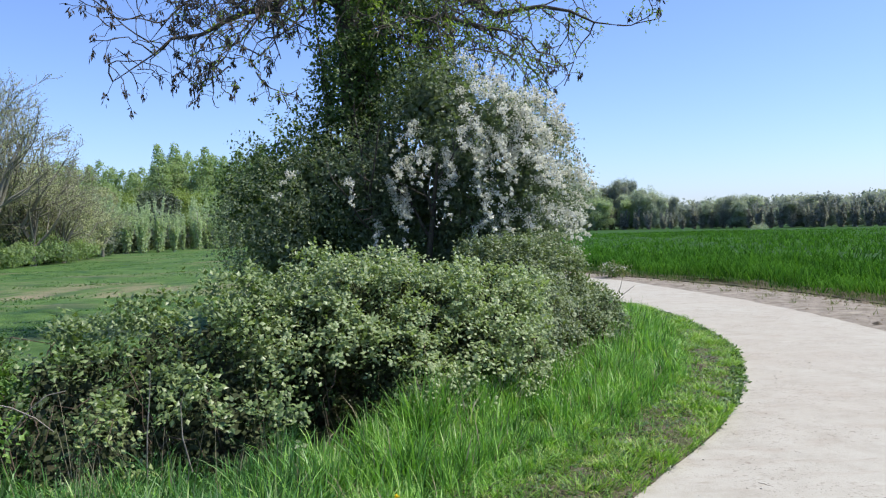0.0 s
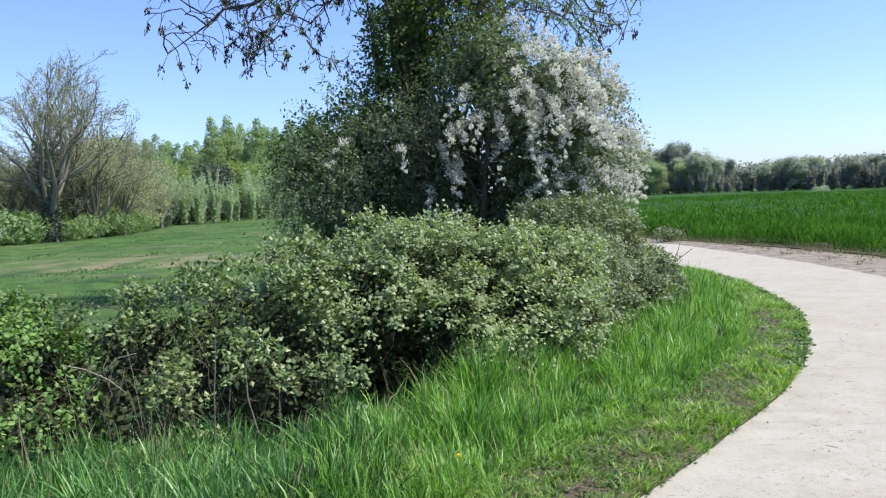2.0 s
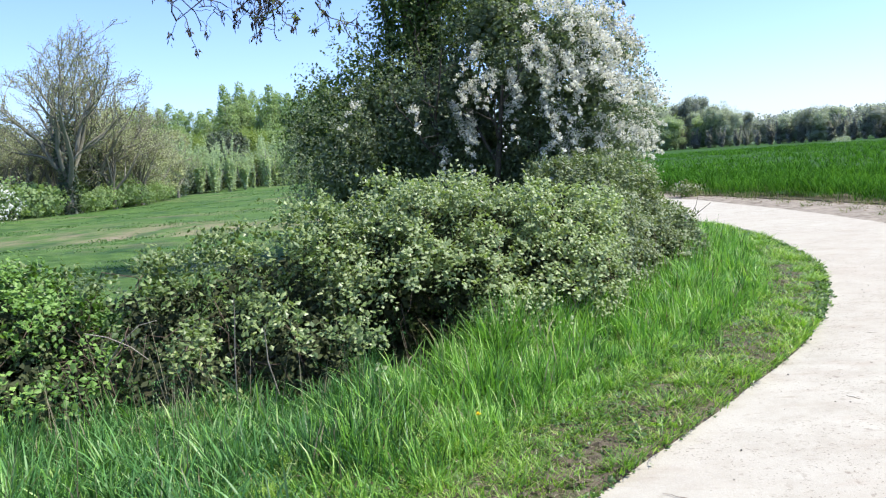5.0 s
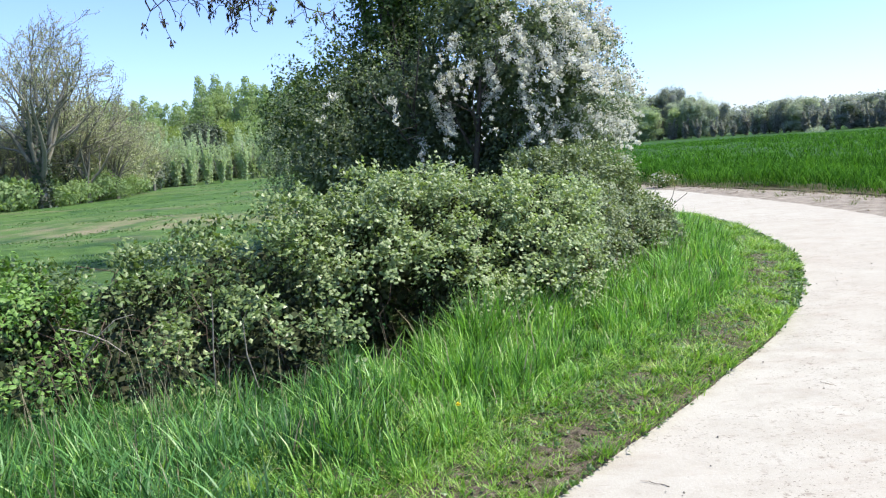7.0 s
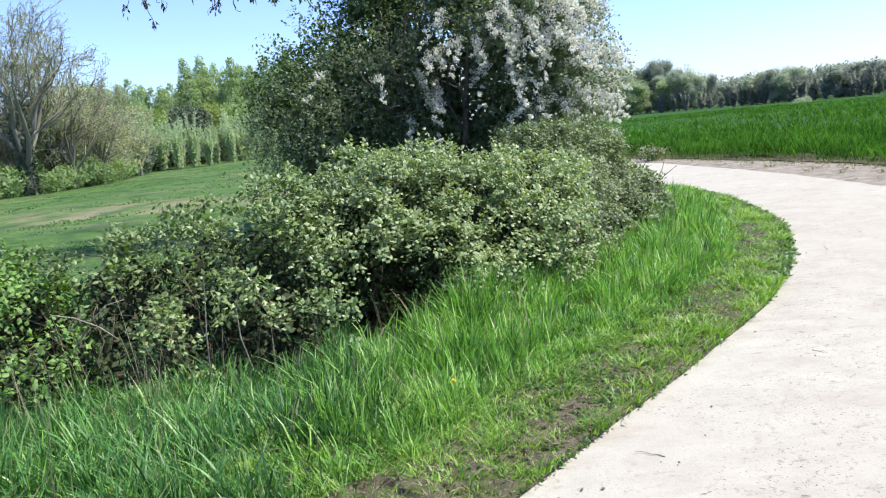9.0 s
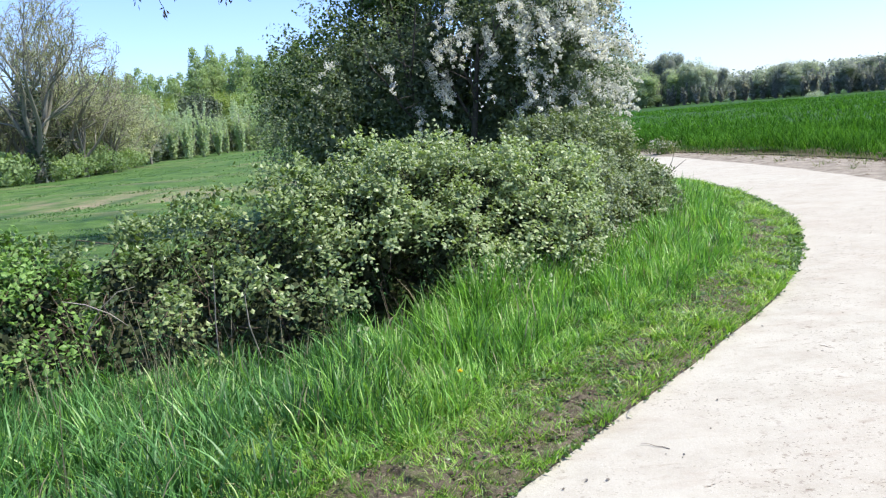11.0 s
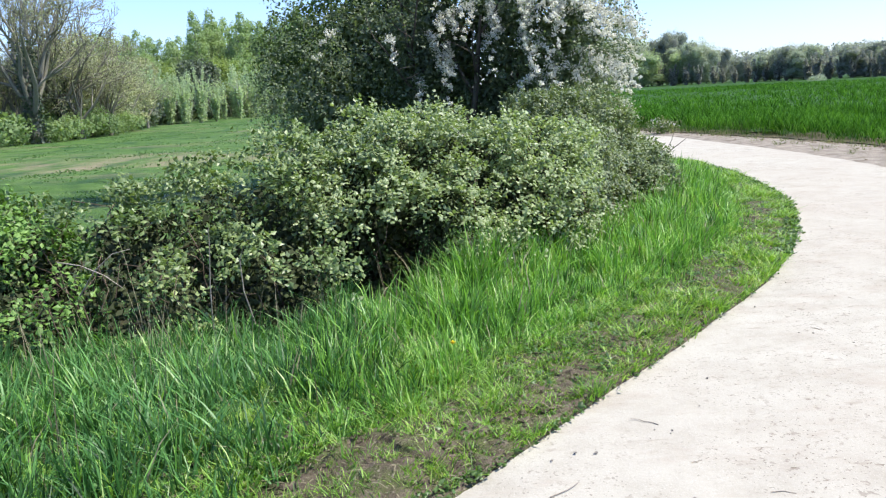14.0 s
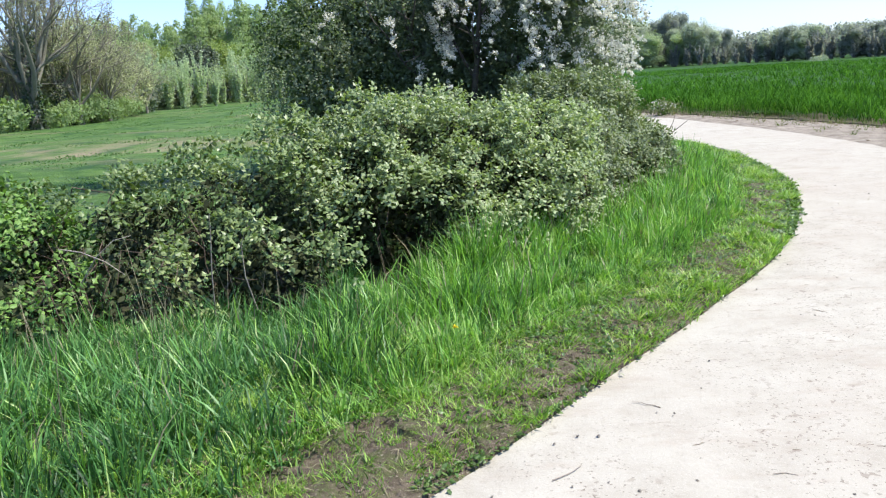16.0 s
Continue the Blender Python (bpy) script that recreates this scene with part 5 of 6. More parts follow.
# meadow tufts behind the shrubs
x, y = scatter(60000, -45, 6, 8, 75)
ok = in_view(x, y, -48, -8, 9, 75) & ~inside_shrubs(x, y, 0.9) & (rng.uniform(size=len(x)) < np.clip(26 / np.hypot(x, y), 0, 1))
p3 = np.stack([x, y, 0 * x], 1)
ok &= (wave_noise(p3, 0.6) + 0.5 * wave_noise(p3, 1.7) > -0.15) & ((np.abs(y - 25 - 0.29 * x) > 2.0) | (rng.uniform(size=len(x)) < 0.03))
x, y = x[ok], y[ok]
x = np.repeat(x, 4) + rng.normal(size=4 * len(x)) * 0.08
y = np.repeat(y, 4) + rng.normal(size=len(x)) * 0.08
n = len(x)
v, f = blade_geo(np.stack([x, y, ground_z(x, y)], 1), rng.uniform(0.02, 0.06, n) * np.clip(1 + 0.7 * wave_noise(np.stack([x, y, 0 * x], 1), 0.9), 0.4, 2.2), rng.uniform(0.02, 0.05, n), rng.uniform(0.1, 0.6, n), rng.uniform(0.2, 0.8, n), 2)
stuff("meadow_grass", v, f, M_MEADOW, "uneven meadow grass tufts", "grass")

# ---------------------------------------------------------------- wheat field
rng = np.random.default_rng(104)
def wheat(n, x0, x1, y0, y1, band, h, w, blades, lift=(0, 0), bend=(0.05, 0.6)):
    """Wheat leaves in tufts, between two distances from the field's edge; lift raises their start up the stalk."""
    x, y = scatter(n, x0, x1, y0, y1)
    d = -to_line(np.stack([x, y], 1), CROP)
    p3 = np.stack([x, y, 0 * x], 1)
    ok = (d > band[0]) & (d < band[1]) & in_view(x, y, 4, 50, 8, 140) & (d + 0.25 * wave_noise(p3, 1.5) > 0.1)
    x, y = x[ok], y[ok]
    tuft = np.repeat(rng.uniform(0.75, 1.2, len(x)), blades)
    x = np.repeat(x, blades) + rng.normal(size=blades * len(x)) * 0.045
    y = np.repeat(y, blades) + rng.normal(size=len(x)) * 0.045
    m = len(x)
    p3 = np.stack([x, y, 0 * x], 1)
    lush = tuft * (1 + 0.2 * wave_noise(p3, 0.7) + 0.22 * wave_noise(p3, 3.5))
    return blade_geo(np.stack([x, y, ground_z(x, y) + rng.uniform(*lift, m) * lush], 1), rng.uniform(*h, m) * lush, rng.uniform(*w, m), rng.uniform(0.02, 0.3, m), rng.uniform(*bend, m), 3)


x, y = scatter(7000, 3, 9, 9, 27)
dv, do = to_line(np.stack([x, y], 1), CROP), -to_line(np.stack([x, y], 1), OUTER)
ok = (dv > -0.15) & (do > 0.15) & (rng.uniform(size=len(x)) < np.where(dv < 0.5, 1.0, 0.22))
x, y = x[ok], y[ok]
n = len(x)
R = 0.012 + 0.045 * rng.uniform(size=n) ** 2.5
v = base[None] * R[:, None, None] * rng.uniform(0.6, 1.4, (n, 8, 1)) * np.array([1.3, 1.0, 0.8]) + np.stack([x, y, np.full(n, 0.01)], 1)[:, None]
cf = np.array([[6, 4, 0], [6, 2, 4], [6, 0, 2], [7, 4, 2], [7, 1, 4], [7, 2, 1], [4, 1, 3], [4, 3, 0], [5, 2, 0], [5, 1, 2], [5, 3, 1], [5, 0, 3]])
stuff("field_clods", v.reshape(-1, 3), (np.arange(n)[:, None, None] * 8 + cf[None]).reshape(-1, 3), M_CLOD, "dry brown clods of earth beside the wheat", "soil")
x, y = scatter(5000, 3, 9, 8, 30)
dv, do = to_line(np.stack([x, y], 1), CROP), -to_line(np.stack([x, y], 1), OUTER)
ok = (dv > -0.1) & (do > 0.25) & (rng.uniform(size=len(x)) < np.where(dv < 0.2, 0.35, 0.12)) & in_view(x, y, 4, 45, 8, 40)
x, y = np.repeat(x[ok], 8), np.repeat(y[ok], 8)
x, y = x + rng.normal(size=len(x)) * 0.045, y + rng.normal(size=len(x)) * 0.045
n = len(x)
v, f = blade_geo(np.stack([x, y, np.full(n, -0.01)], 1), rng.uniform(0.04, 0.20, n), rng.uniform(0.008, 0.02, n), rng.uniform(0.1, 0.8, n), rng.uniform(0.1, 0.8, n), 2)
stuff("verge_grass", v, f, M_VERGE, "thin weedy grass at the foot of the wheat", "grass")
v, f = wheat(9000, 3, 12, 8, 32, (0.0, 0.9), (0.26, 0.44), (0.006, 0.011), 3)
v2, f2 = wheat(7000, 3, 12, 8, 32, (-0.05, 0.5), (0.10, 0.22), (0.010, 0.020), 3, (0.0, 0.14), (0.3, 1.0))
stuff("wheat_low_leaves", v2, f2, M_CROP, "low drooping leaves at the foot of the wheat", "crop")
stuff("wheat_stalks", v, f, M_STALKS, "pale upright stalks of the outer wheat rows", "crop")
v, f = wheat(15000, 3, 12, 8, 32, (0.0, 1.2), (0.18, 0.32), (0.014, 0.026), 4, (0.16, 0.30), (0.3, 1.0))
stuff("wheat", v, f, M_CROP, "tall outer rows of young wheat above the bare soil", "crop")
v, f = wheat(52000, 3, 30, 8, 34, (0.6, 7.0), (0.16, 0.32), (0.016, 0.030), 4, (0.14, 0.26), (0.2, 1.0))
stuff("wheat", v, f, M_CROP, "dense young green wheat at the field edge", "crop")
v, f = wheat(52000, 3, 75, 12, 105, (6.5, 80.0), (0.20, 0.42), (0.026, 0.056), 4, (0.10, 0.2), (0.2, 0.9))
stuff("wheat", v, f, M_CROP, "young green wheat stretching to the woods", "crop")


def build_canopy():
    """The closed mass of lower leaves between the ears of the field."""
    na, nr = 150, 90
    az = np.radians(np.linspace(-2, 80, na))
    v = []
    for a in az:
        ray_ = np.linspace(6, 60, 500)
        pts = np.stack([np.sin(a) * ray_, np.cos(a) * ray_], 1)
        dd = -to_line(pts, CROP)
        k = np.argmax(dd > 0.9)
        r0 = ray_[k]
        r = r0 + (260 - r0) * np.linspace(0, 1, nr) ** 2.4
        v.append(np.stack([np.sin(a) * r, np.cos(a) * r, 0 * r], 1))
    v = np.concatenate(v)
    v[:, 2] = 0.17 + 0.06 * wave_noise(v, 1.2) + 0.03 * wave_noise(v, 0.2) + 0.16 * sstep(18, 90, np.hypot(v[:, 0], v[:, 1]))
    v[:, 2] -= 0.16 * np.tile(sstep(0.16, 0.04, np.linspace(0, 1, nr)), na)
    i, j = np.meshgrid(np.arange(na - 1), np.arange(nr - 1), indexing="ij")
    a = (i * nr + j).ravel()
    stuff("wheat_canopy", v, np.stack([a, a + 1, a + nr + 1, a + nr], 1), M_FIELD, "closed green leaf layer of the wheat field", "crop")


build_canopy()

# ---------------------------------------------------------------- woods and single trees far off


def lumps(ells, shrink=0.72, la=9, lo=14):
    """Closed lumpy masses of inner foliage, one for each lobe of a crown."""
    V, F = [], []
    th = np.linspace(0.08, np.pi - 0.08, la)
    ph = np.linspace(0, 2 * np.pi, lo, endpoint=False)
    d = np.stack([np.outer(np.sin(th), np.cos(ph)), np.outer(np.sin(th), np.sin(ph)), np.outer(np.cos(th), np.ones(lo))], 2).reshape(-1, 3)
    i, j = np.meshgrid(np.arange(la - 1), np.arange(lo), indexing="ij")
    a, b = (i * lo + j).ravel(), (i * lo + (j + 1) % lo).ravel()
    quad = np.stack([a, a + lo, b + lo, b], 1)
    for e in ells:
        p = np.array(e[:3]) + d * np.array(e[3:]) * shrink
        p = p + d * (0.13 * wave_noise(p, 1.2) + 0.10 * wave_noise(p + 5, 2.6))[:, None] * min(e[3:]) * 1.6
        F.append(quad + len(V) * len(d))
        V.append(p)
    return np.concatenate(V), np.concatenate(F)


def far_tree(name, h, w, material, label, kind="round", clumps=2600, size=0.42, bark=M_BARK, mass=False):
    root = thing(name, (0, 0, 0), label, "tree")
    ells = []
    if kind == "round":
        ells = [(0, 0, h * 0.55, w * 0.42, w * 0.42, h * 0.38), (0, 0, h * 0.25, w * 0.36, w * 0.36, h * 0.24)]
        for k in range(9):
            a, z = k * 2.4 + rng.uniform(-0.4, 0.4), rng.uniform(0.22, 0.82)
            r = w * 0.30 * (1.1 - 0.6 * abs(z - 0.5) * 2)
            ells.append((r * np.cos(a), r * np.sin(a), h * z, w * 0.2, w * 0.2, h * 0.14))
    elif kind == "poplar":
        for k in range(10):
            z = 0.14 + 0.09 * k
            r = w * 0.36 * min(1.0, 0.12 + (1.0 - z) * 2.4) + 0.10
            ells.append((rng.normal() * w * 0.05, rng.normal() * w * 0.05, h * z, r, r, h * 0.09))
    elif kind == "bush":
        for k in range(7):
            a = k * 2.4
            ells.append((w * 0.3 * np.cos(a), w * 0.3 * np.sin(a), h * rng.uniform(0.3, 0.6), w * 0.28, w * 0.28, h * 0.38))
    if kind == "shoots":
        a, tilt, ln = rng.uniform(0, 6.283, 15), rng.uniform(0.02, 0.30, 15), h * rng.uniform(0.5, 1.0, 15)
        way = np.stack([np.sin(tilt) * np.cos(a), np.sin(tilt) * np.sin(a), np.cos(tilt)], 1)
        k = rng.integers(0, 15, clumps)
        t = rng.uniform(0.04, 1.0, clumps)
        nn = unit(rng.normal(size=(clumps, 3)))
        p = way[k] * (ln[k] * t)[:, None] + nn * (0.16 * (1.2 - t))[:, None]
        ells = [(0, 0, h * 0.35, w * 0.2, w * 0.2, h * 0.25)]
    else:
        p, nn = shell(ells, clumps, 0.3, 0.28 if kind == "bush" else 0.18, 0.15, -0.8)
    L = rng.uniform(0.6, 1.3, len(p)) * size
    core = [(e[0], e[1], e[2], e[3] * 0.7, e[4] * 0.7, e[5] * 0.75) for e in ells]
    q, qn = shell(core, clumps // 5, 0.2, 0.1, 0.15, -0.9)
    p, nn, L = np.concatenate([p, q]), np.concatenate([nn, qn]), np.concatenate([L, rng.uniform(1.3, 2.2, len(q)) * size])
    v, f = leaf_geo(p, unit(rng.normal(size=p.shape) + np.array([0, 0, 0.2])), nn + np.array([0, 0, 0.3]) + rng.normal(size=p.shape) * 0.4, L, L * 0.75, simple=True)
    part("crown", flat_mesh("crown", v, f, material), root)
    if mass:
        v, f = lumps(ells, 0.6)
        part("inner_foliage", flat_mesh("inner_foliage", v, f, material, True), root)
    out, tips = [], []
    grow((0, 0, -0.1), (0.03, 0.02, 1), h * (0.82 if kind == "poplar" else 0.66), max(0.05, h * 0.016), 1, out, tips, 0.7, 7, 0.05, 0.05, 0.18 if kind == "poplar" else 0.36, 0.25)
    v, f = tube_geo([(a, r) for l, a, r in out if l == 1], 7)
    part("trunk", flat_mesh("trunk", v, f, bark, True), root)
    v, f = tube_geo([(a, r) for l, a, r in out if l == 0], 4)
    part("branchwork", flat_mesh("branchwork", v, f, bark), root, kind="stuff")
    return root


def bare_tree(name, h, label, budding=0, bud_mat=None, spread=0.62, ivy=0):
    root = thing(name, (0, 0, 0), label, "tree")
    out, tips = [], []
    v, f = tube_geo([(np.array([[0, 0, -0.1], [0.05, 0, h * 0.12], [0, 0.05, h * 0.24]]), np.array([0.034, 0.026, 0.022]) * h)], 9)
    part("trunk", flat_mesh("trunk", v, f, M_TWIG, True), root)
    for k in range(9):
        a = k * 0.7 + rng.uniform(-0.2, 0.2)
        grow((0, 0, h * rng.uniform(0.16, 0.26)), (0.6 * np.cos(a), 0.6 * np.sin(a), 0.95 + 0.6 * (k % 2)), h * rng.uniform(0.5, 0.72), h * 0.016, 3, out, tips, spread, 4, 0.15, 0.07, 0.55, 0.22)
    for l, a, r in out:
        if l == 3:
            part("limb", flat_mesh("limb", *tube_geo([(a, np.maximum(r, 0.018))], 6), M_TWIG, True), root)
    v, f = tube_geo([(a, np.maximum(r, 0.016)) for l, a, r in out if l == 2], 4)
    part("branchwork", flat_mesh("branchwork", v, f, M_TWIG), root, kind="stuff")
    v, f = tube_geo([(a, np.maximum(r, 0.015)) for l, a, r in out if l < 2], 3)
    part("twig_mass", flat_mesh("twig_mass", v, f, M_TWIG), root, kind="stuff")
    if budding:
        c = np.concatenate([a[1:] for a, d in tips])
        c = np.repeat(c, 3, axis=0) + rng.normal(size=(len(c) * 3, 3)) * 0.13
        c = c[rng.permutation(len(c))[:budding]]
        v, f = leaf_geo(c, rng.normal(size=c.shape), rng.normal(size=c.shape), rng.uniform(0.06, 0.13, len(c)), rng.uniform(0.04, 0.08, len(c)), simple=True)
        part("bud_haze", flat_mesh("bud_haze", v, f, bud_mat), root, "thin haze of opening buds", kind="stuff")
    if ivy:
        z = h * 0.62 * rng.uniform(0.05, 1.0, ivy) ** 1.4
        a = rng.uniform(0, 6.283, ivy)
        r = 0.026 * h + 0.10 * np.abs(rng.normal(size=ivy)) + 0.05 * z * rng.uniform(size=ivy)
        q = np.stack([r * np.cos(a), r * np.sin(a), z], 1)
        v, f = leaf_geo(q, rng.normal(size=q.shape), q * [1, 1, 0] + 0.4 * rng.normal(size=q.shape), np.full(ivy, 0.2), np.full(ivy, 0.18), simple=True)
        part("ivy", flat_mesh("ivy", v, f, M_IVY_FAR), root, kind="stuff")
    return root


def polar(az, d):
    return d * math.sin(radians(az)), d * math.cos(radians(az))


def place(src, az, d, s=1.0, sz=None):
    """Put a tree at a bearing and distance; the first use moves the original, later ones copy it."""
    x, y = polar(az, d)
    m = pose(x, y, 0.0, 0, 0, rng.uniform(0, 360)) @ Matrix.Diagonal((s, s, sz or s, 1))
    if src.name in USED:
        return copy_thing(src, m @ Matrix.Diagonal([1 / v for v in src.scale] + [1]))
    USED.add(src.name)
    src.matrix_basis = m
    return src


USED = set()
# the meadow's edge: a bare ivy-clad tree, its twiggy neighbour, a blossoming bush, thicket
rng = np.random.default_rng(11)
place(bare_tree("bare_tree", 10.4, "bare grey tree with ivy on its trunk at the meadow edge", 20000, M_F_BUD, 0.6, 1300), -30.9, 45, 0.90, 0.82)
place(bare_tree("budding_tree", 9.6, "twiggy tree in a brown haze of buds", 26000, M_F_BUD, 0.6, 900), -29.2, 49, 0.86, 0.94)
tb = bare_tree("budding_tree", 6.5, "low twiggy tree with opening brown buds", 14000, M_F_BUD, 0.75)
for az, dd, s in ((-27.0, 54, 0.95), (-25.6, 60, 0.72), (-33.3, 50, 0.8), (-29.8, 52, 0.75), (-24.0, 70, 0.6), (-28.2, 49, 0.85), (-26.4, 52, 0.66), (-34.6, 47, 0.7), (-31.6, 49, 0.8)):
    tagged(place(tb, az, dd, s), group="twiggy trees of the meadow edge")
wb = far_tree("blossom_bush", 2.6, 3.6, M_FLOWER, "white blossoming bush at the meadow edge", "bush", 800, 0.10)
part("foliage", wb.children[0].data.copy(), wb, kind="stuff").scale = (0.93, 0.93, 0.93)
wb.children[-1].data.materials[0] = M_F_GREEN
place(wb, -36.4, 38, 0.85)
gb = far_tree("green_bush", 2.4, 4.4, M_F_GREEN, "leafy green bush at the meadow edge", "bush", 3600, 0.15)
for az, dd, s in ((-34.2, 44, 1.0), (-32.6, 48, 0.9), (-30.2, 47, 0.75), (-29.0, 50, 0.9), (-27.6, 52, 0.8), (-38.5, 43, 1.1), (-41, 42, 1.2), (-26, 57, 0.7)):
    tagged(place(gb, az, dd, s), group="bushes of the meadow edge")
db = far_tree("dark_thicket", 3.0, 4.2, M_F_DARK, "dark thicket under the trees", "bush", 2600, 0.25)
for az, dd, s in ((-35, 56, 1.4), (-32, 60, 1.3), (-29.5, 60, 1.2), (-27, 64, 1.2), (-24.6, 74, 1.0), (-22.5, 84, 1.0), (-20.6, 92, 1.1), (-18.5, 97, 1.0), (-16.3, 100, 1.1), (-14, 102, 1.2)):
    tagged(place(db, az, dd, s), group="thickets")
# low trees in a brown-olive haze of buds between the bare tree and the plantation
ob = [far_tree("budding_tree", h, w, M_F_BUD, "low spreading tree in an olive haze of opening buds", "round", 3800, 0.13) for h, w in ((6.2, 5.0), (4.6, 4.4))]
for az, dd, k, z in ((-31.8, 53, 0, 0.85), (-29.9, 55, 0, 1.05), (-28.3, 54, 0, 1.12), (-27.0, 58, 0, 0.95), (-26.0, 60, 1, 1.0), (-30.9, 52, 1, 0.9), (-28.9, 51, 1, 0.95), (-27.4, 54, 1, 0.9), (-33.4, 56, 1, 1.0), (-25.0, 66, 1, 0.95)):
    tagged(place(ob[k], az, dd, rng.uniform(0.8, 1.0), z), group="budding trees of the meadow edge")
# young plantation, slim pale trees in rows
yp = [far_tree("young_poplar", h, 1.7, M_F_PALE, "slim young poplar with pale silvery leaves", "shoots", 1500, 0.17, M_PALE_BARK) for h in (5.0, 5.8, 4.6)]
for r in range(3):
    for k in range(17):
        az = -27.4 + k * 0.86 + rng.uniform(-0.75, 0.75)
        dd = 66 + (az + 27) * 2.1 + r * 5 + rng.uniform(-1, 1)
        tagged(place(yp[(2 * k + r) % 3], az, dd, rng.uniform(0.68, 1.25)), group="young poplar plantation")
# mixed wood behind it
wood = [far_tree("wood_tree", 9.5, 7, M_F_GREEN, "broad green tree of the wood", "round", 5200, 0.27),
        far_tree("wood_tree", 9.0, 7, M_F_DARK, "dark green tree of the wood", "round", 5200, 0.27),
        far_tree("wood_tree", 8.5, 6.5, M_F_YELLOW, "fresh yellow-green tree of the wood", "round", 5200, 0.27),
        far_tree("wood_tree", 9.0, 6.5, M_F_BUD, "brownish tree just coming into leaf", "round", 5200, 0.27)]
for k, (az, dd, w, s) in enumerate([(-40, 62, 1, 0.7), (-37.6, 66, 0, 0.72), (-35.4, 72, 1, 0.85), (-33.6, 80, 0, 0.7), (-31.5, 84, 3, 0.8), (-29.3, 86, 0, 0.75), (-27.4, 90, 3, 0.8), (-25.6, 92, 2, 0.8), (-24, 96, 3, 0.85),
                                    (-22.3, 104, 2, 0.9), (-20.3, 97, 1, 0.85), (-18.6, 108, 2, 1.0), (-17.0, 110, 0, 0.95), (-15.2, 112, 3, 0.95), (-13.4, 114, 2, 1.0), (-11, 116, 0, 1.0), (-8, 118, 2, 1.0), (-5, 120, 0, 1.0)]):
    tagged(place(wood[w], az, dd, 1.0 * s), group="mixed wood")
place(far_tree("ivy_tree", 8.5, 6.0, M_IVY_FAR, "dark ivy-covered tree behind the plantation", "round", 5200, 0.27), -20.4, 92, 0.86)
pop = [far_tree("poplar", 14.5, w, M_F_POPLAR, "tall poplar in fresh leaf on the skyline", "poplar", 6500, 0.27, M_PALE_BARK) for w in (6.4, 5.6, 7.2)]
for k in range(38):
    az = -27.8 + k * 0.48
    s = (0.82 + 0.16 * sstep(-22, -19.5, np.array([az]))[0]) * rng.uniform(0.9, 1.08)
    tagged(place(pop[k % 3], az + rng.uniform(-0.2, 0.2), 128 + rng.uniform(-8, 8), s), group="poplar row")

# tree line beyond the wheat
# crowns carry the haze in their leaf colours
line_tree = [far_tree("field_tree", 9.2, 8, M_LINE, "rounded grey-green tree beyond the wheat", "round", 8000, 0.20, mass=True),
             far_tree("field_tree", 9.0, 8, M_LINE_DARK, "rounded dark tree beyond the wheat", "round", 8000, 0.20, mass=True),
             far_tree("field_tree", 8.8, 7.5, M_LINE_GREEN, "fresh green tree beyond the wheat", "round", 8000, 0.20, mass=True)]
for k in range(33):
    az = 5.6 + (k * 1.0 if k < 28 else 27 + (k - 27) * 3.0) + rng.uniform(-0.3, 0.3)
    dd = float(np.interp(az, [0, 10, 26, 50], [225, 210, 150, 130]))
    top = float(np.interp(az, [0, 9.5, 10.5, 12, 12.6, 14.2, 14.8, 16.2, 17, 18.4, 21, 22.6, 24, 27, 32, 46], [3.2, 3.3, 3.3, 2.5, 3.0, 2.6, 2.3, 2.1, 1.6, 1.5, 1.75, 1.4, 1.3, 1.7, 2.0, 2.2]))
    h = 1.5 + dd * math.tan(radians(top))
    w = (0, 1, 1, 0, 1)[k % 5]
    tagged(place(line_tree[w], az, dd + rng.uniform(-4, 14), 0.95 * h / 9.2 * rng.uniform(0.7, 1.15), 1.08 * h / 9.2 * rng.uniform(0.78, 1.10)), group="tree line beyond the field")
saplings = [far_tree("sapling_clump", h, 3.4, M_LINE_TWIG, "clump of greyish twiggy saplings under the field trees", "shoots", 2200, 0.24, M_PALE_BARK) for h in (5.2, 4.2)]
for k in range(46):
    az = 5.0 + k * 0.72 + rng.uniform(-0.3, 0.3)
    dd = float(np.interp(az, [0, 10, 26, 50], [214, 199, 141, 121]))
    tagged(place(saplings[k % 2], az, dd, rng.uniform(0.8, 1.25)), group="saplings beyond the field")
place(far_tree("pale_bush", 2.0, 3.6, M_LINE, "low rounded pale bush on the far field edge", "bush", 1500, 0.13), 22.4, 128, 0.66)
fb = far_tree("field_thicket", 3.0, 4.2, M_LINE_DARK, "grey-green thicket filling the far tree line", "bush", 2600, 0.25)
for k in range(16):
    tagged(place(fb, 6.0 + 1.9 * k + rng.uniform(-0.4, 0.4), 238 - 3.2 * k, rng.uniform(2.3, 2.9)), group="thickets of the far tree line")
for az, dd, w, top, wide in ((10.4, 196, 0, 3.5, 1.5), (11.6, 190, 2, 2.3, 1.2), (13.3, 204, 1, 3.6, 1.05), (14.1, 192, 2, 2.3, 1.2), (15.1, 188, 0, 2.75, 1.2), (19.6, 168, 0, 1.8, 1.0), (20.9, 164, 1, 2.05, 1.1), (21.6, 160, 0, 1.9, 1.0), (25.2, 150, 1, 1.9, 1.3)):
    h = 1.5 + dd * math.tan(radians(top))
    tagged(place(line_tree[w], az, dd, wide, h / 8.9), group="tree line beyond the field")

# ---------------------------------------------------------------- small things


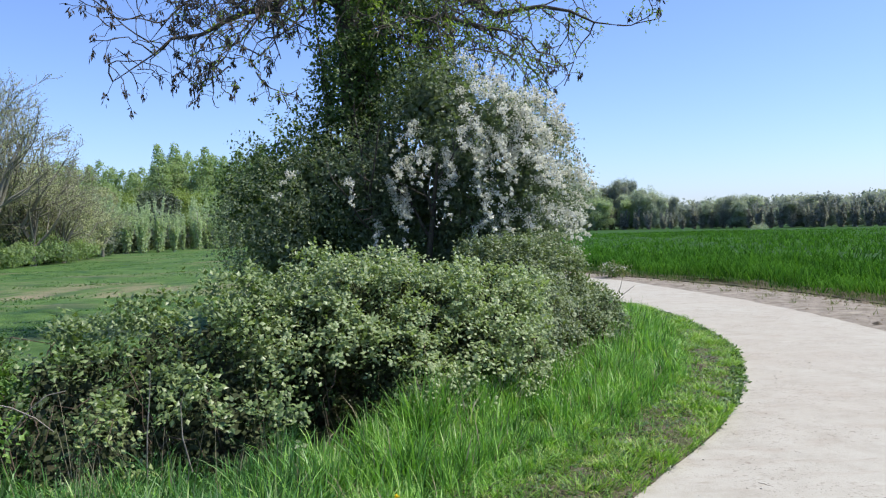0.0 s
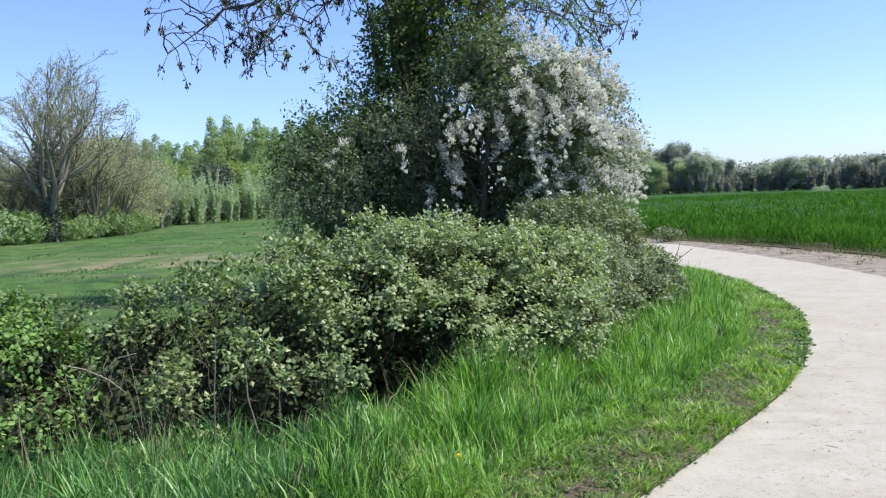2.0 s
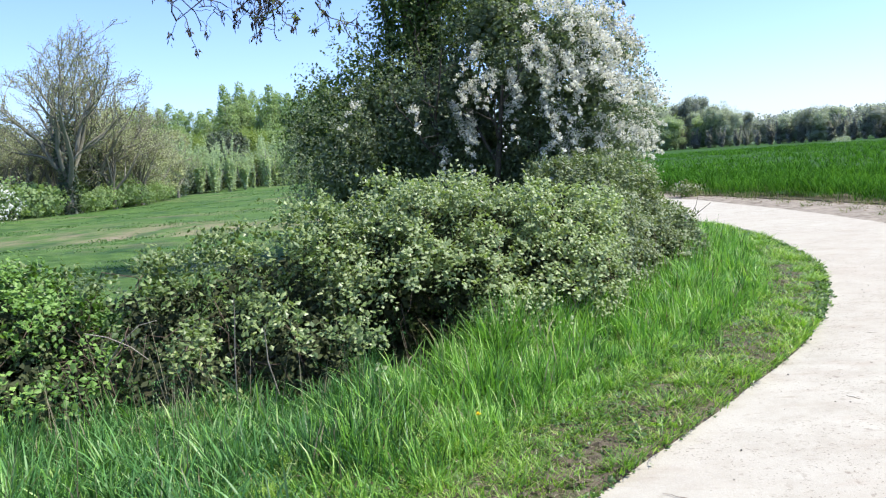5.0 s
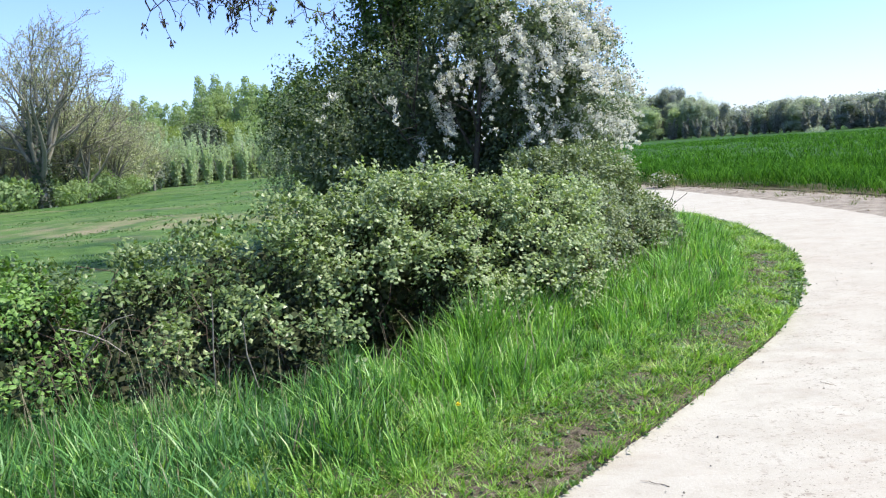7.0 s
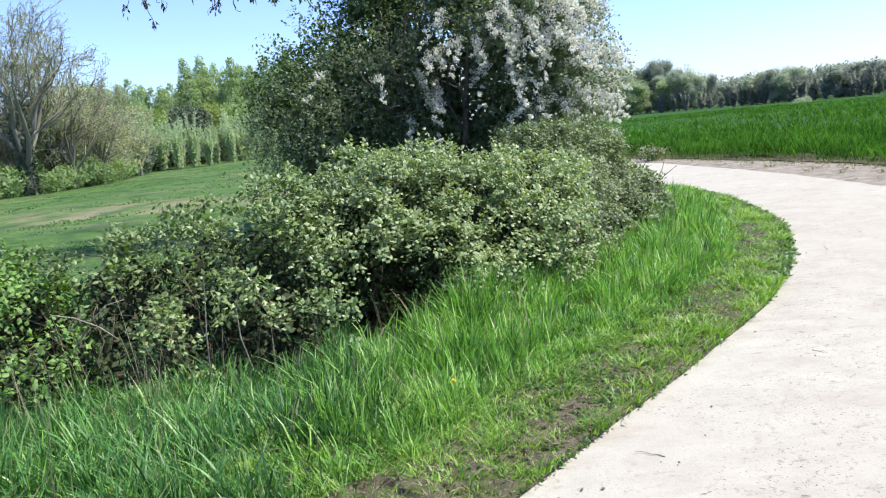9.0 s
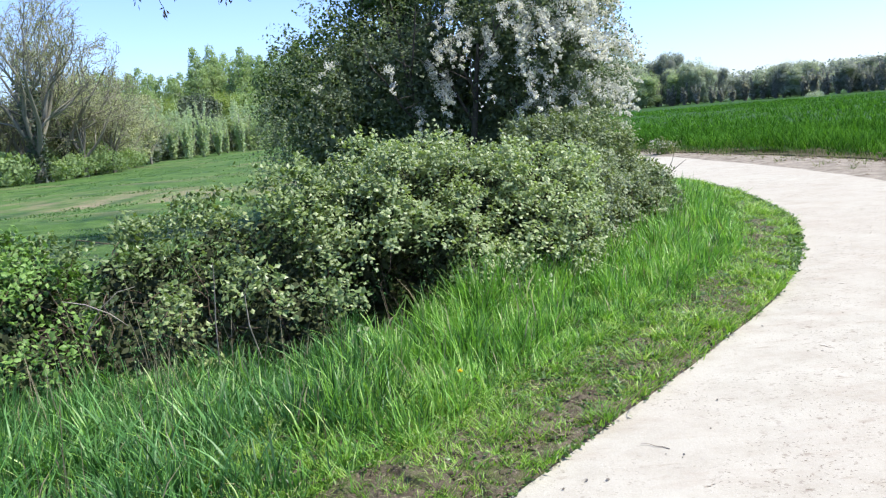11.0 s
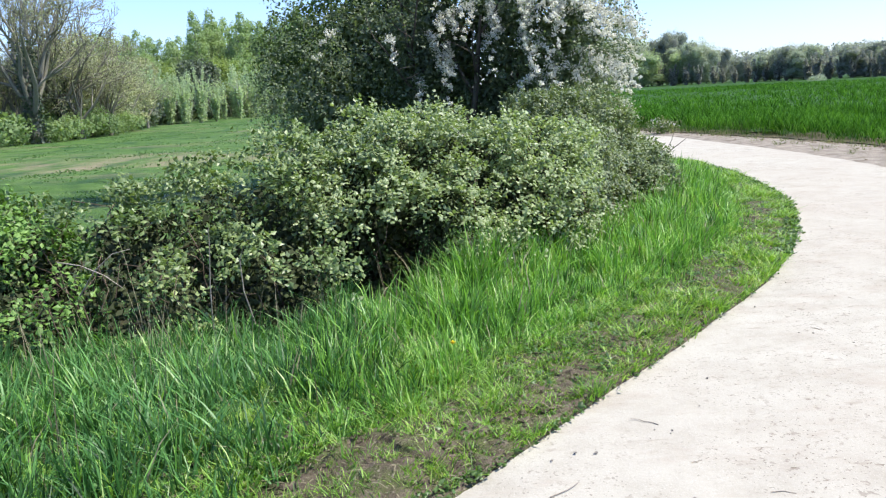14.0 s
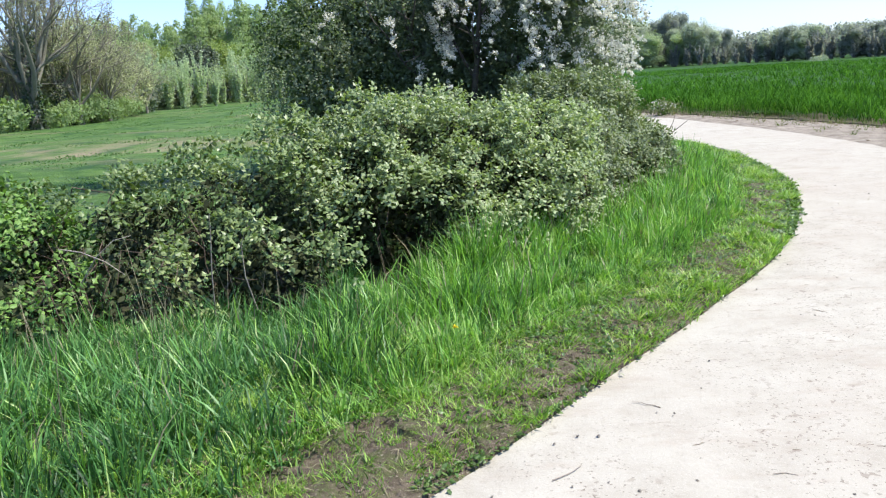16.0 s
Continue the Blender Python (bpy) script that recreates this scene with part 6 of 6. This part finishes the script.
rng = np.random.default_rng(106)
def pebble_mesh(seed):
    bm = bmesh.new()
    bmesh.ops.create_icosphere(bm, subdivisions=1, radius=0.5)
    r2 = np.random.default_rng(seed)
    for vv in bm.verts:
        vv.co = Vector(vv.co) * (1 + 0.22 * r2.normal())
        vv.co.z *= 0.6
    me = bpy.data.meshes.new("pebble")
    bm.to_mesh(me)
    bm.free()
    me.materials.append(M_STONE)
    return me


pebbles = [pebble_mesh(k) for k in range(4)]
k = 0
while k < 300:
    px, py = rng.uniform(-1.5, 5.5), rng.uniform(1.6, 11)
    q = np.array([[px, py]])
    if to_line(q, INNER)[0] > -0.05 or to_line(q, OUTER)[0] < 0.1 or rng.uniform() > 5.0 / math.hypot(px, py):
        continue
    size = 0.005 + 0.014 * rng.uniform() ** 2.5
    ob = new("pebble", pebbles[k % 4])
    ob.matrix_basis = pose(px, py, 0.008 + size * 0.1, rng.uniform(-15, 15), rng.uniform(-15, 15), rng.uniform(0, 360)) @ Matrix.Diagonal((size, size * 0.8, size, 1))
    tagged(ob, "small grey-brown stone lying on the pale track", "stone", "loose stones on the track")
    k += 1
for px, py, ln, turn in ((0.62, 3.35, 0.13, 150), (1.5, 3.9, 0.10, 20), (0.2, 2.75, 0.16, 35), (2.4, 5.2, 0.14, 100), (3.0, 4.4, 0.12, 60), (1.0, 2.7, 0.09, 170), (3.6, 6.9, 0.2, 130), (2.1, 3.6, 0.07, 75), (2.7, 6.1, 0.11, 160), (1.9, 4.6, 0.08, 130), (3.3, 5.6, 0.09, 25), (1.3, 3.2, 0.06, 95), (3.9, 8.2, 0.13, 60), (0.75, 2.95, 0.05, 10)):
    t = np.linspace(0, 1, 5)[:, None]
    pts = np.array([[-ln / 2, 0, 0.004]]) + t * np.array([[ln, 0, 0.004]]) + rng.normal(size=(5, 3)) * [0, 0.006, 0.0]
    v, f = tube_geo([(pts, np.linspace(0.0028, 0.0014, 5))], 5)
    ob = new("fallen_twig", flat_mesh("fallen_twig", v, f, M_STALK))
    ob.matrix_basis = pose(px, py, 0.004, 0, 0, turn)
    tagged(ob, "short brown dry twig lying on the track", "twig", "twigs on the track")


def dock(px, py, n=9, size=0.2):
    gz = float(ground_z([px], [py])[0])
    root = thing("dock_plant", (px, py, gz), "broad-leaved green dock plant in the verge grass", "plant")
    for k in range(n):
        a = k * 2.4
        t = np.linspace(0, 1, 6)
        ln = size * rng.uniform(0.7, 1.2)
        up = rng.uniform(0.7, 1.6)
        cx = ln * t
        cz = ln * (up * t - 0.75 * t * t) + 0.02
        w = ln * 0.15 * np.sin(np.pi * np.clip(t * 0.93 + 0.05, 0, 1)) ** 0.7
        rows = np.stack([np.stack([cx, -w, cz + 0.15 * w], 1), np.stack([cx, 0 * w, cz], 1), np.stack([cx, w, cz + 0.15 * w], 1)], 1).reshape(-1, 3)
        f = []
        for i in range(5):
            f += [(3 * i, 3 * i + 3, 3 * i + 4, 3 * i + 1), (3 * i + 1, 3 * i + 4, 3 * i + 5, 3 * i + 2)]
        lf = part("leaf", flat_mesh("leaf", rows, np.array(f), M_DOCK, True), root)
        lf.matrix_basis = pose(0, 0, 0.01, 0, 0, math.degrees(a))


dock(1.03, 5.35, 16, 0.13)
dock(0.95, 5.6, 10, 0.10)
dock(1.16, 5.48, 9, 0.09)


def dandelion(px, py, h):
    gz = float(ground_z([px], [py])[0])
    root = thing("dandelion", (px, py, gz), "single yellow dandelion flower in the grass", "flower")
    v, f = tube_geo([(np.array([[0, 0, 0], [0.01, 0, h * 0.5], [0, 0.01, h]]), np.array([0.002, 0.002, 0.002]))], 5)
    part("stem", flat_mesh("stem", v, f, M_GRASS), root)
    m = 60
    a, e = rng.uniform(0, 6.283, m), rng.uniform(0.1, 1.3, m)
    dd = np.stack([np.cos(a) * np.cos(e), np.sin(a) * np.cos(e), np.sin(e)], 1)
    v, f = leaf_geo(np.tile([[0, 0.01, h]], (m, 1)), dd, np.tile([[0, 0, 1.0]], (m, 1)) + 0.1, np.full(m, 0.018), np.full(m, 0.005), simple=True)
    part("flower_head", flat_mesh("flower_head", v, f, M_DANDELION), root, "bright yellow petals")


dandelion(-0.26, 3.72, 0.24)


def cow_parsley(px, py, h):
    root = thing("cow_parsley", (px, py, 0.0), "bushy pale weed with small white flower umbels at the wheat edge", "plant")
    for k in range(16):
        a = k * 2.4
        r = 0.12 + 0.32 * (k / 16) ** 0.5
        top = np.array([r * math.cos(a), r * math.sin(a), h * rng.uniform(0.6, 1.05) * (1.1 - r)])
        t = np.linspace(0, 1, 5)[:, None]
        stem = t * top + t * (1 - t) * np.array([0, 0, 0.25])
        part("stem", flat_mesh("stem", *tube_geo([(stem, np.linspace(0.006, 0.003, 5))], 4), M_GRASS), root)
        q = top + rng.normal(size=(14, 3)) * [0.05, 0.05, 0.03]
        v, f = leaf_geo(q, rng.normal(size=q.shape), np.array([0, 0, 1.0]) + 0.4 * rng.normal(size=q.shape), np.full(14, 0.028), np.full(14, 0.024), simple=True)
        part("umbel", flat_mesh("umbel", v, f, M_FLOWER), root, kind="stuff")
    q = np.array([0, 0, h * 0.45]) + rng.normal(size=(420, 3)) * [0.2, 0.2, 0.2 * h]
    q[:, 2] = np.abs(q[:, 2])
    v, f = leaf_geo(q, rng.normal(size=q.shape), np.array([0, 0, 1.0]) + 0.5 * rng.normal(size=q.shape), np.full(420, 0.09), np.full(420, 0.05), simple=True)
    part("foliage", flat_mesh("foliage", v, f, M_VERGE), root, kind="stuff")


cow_parsley(5.1, 23.0, 0.55)
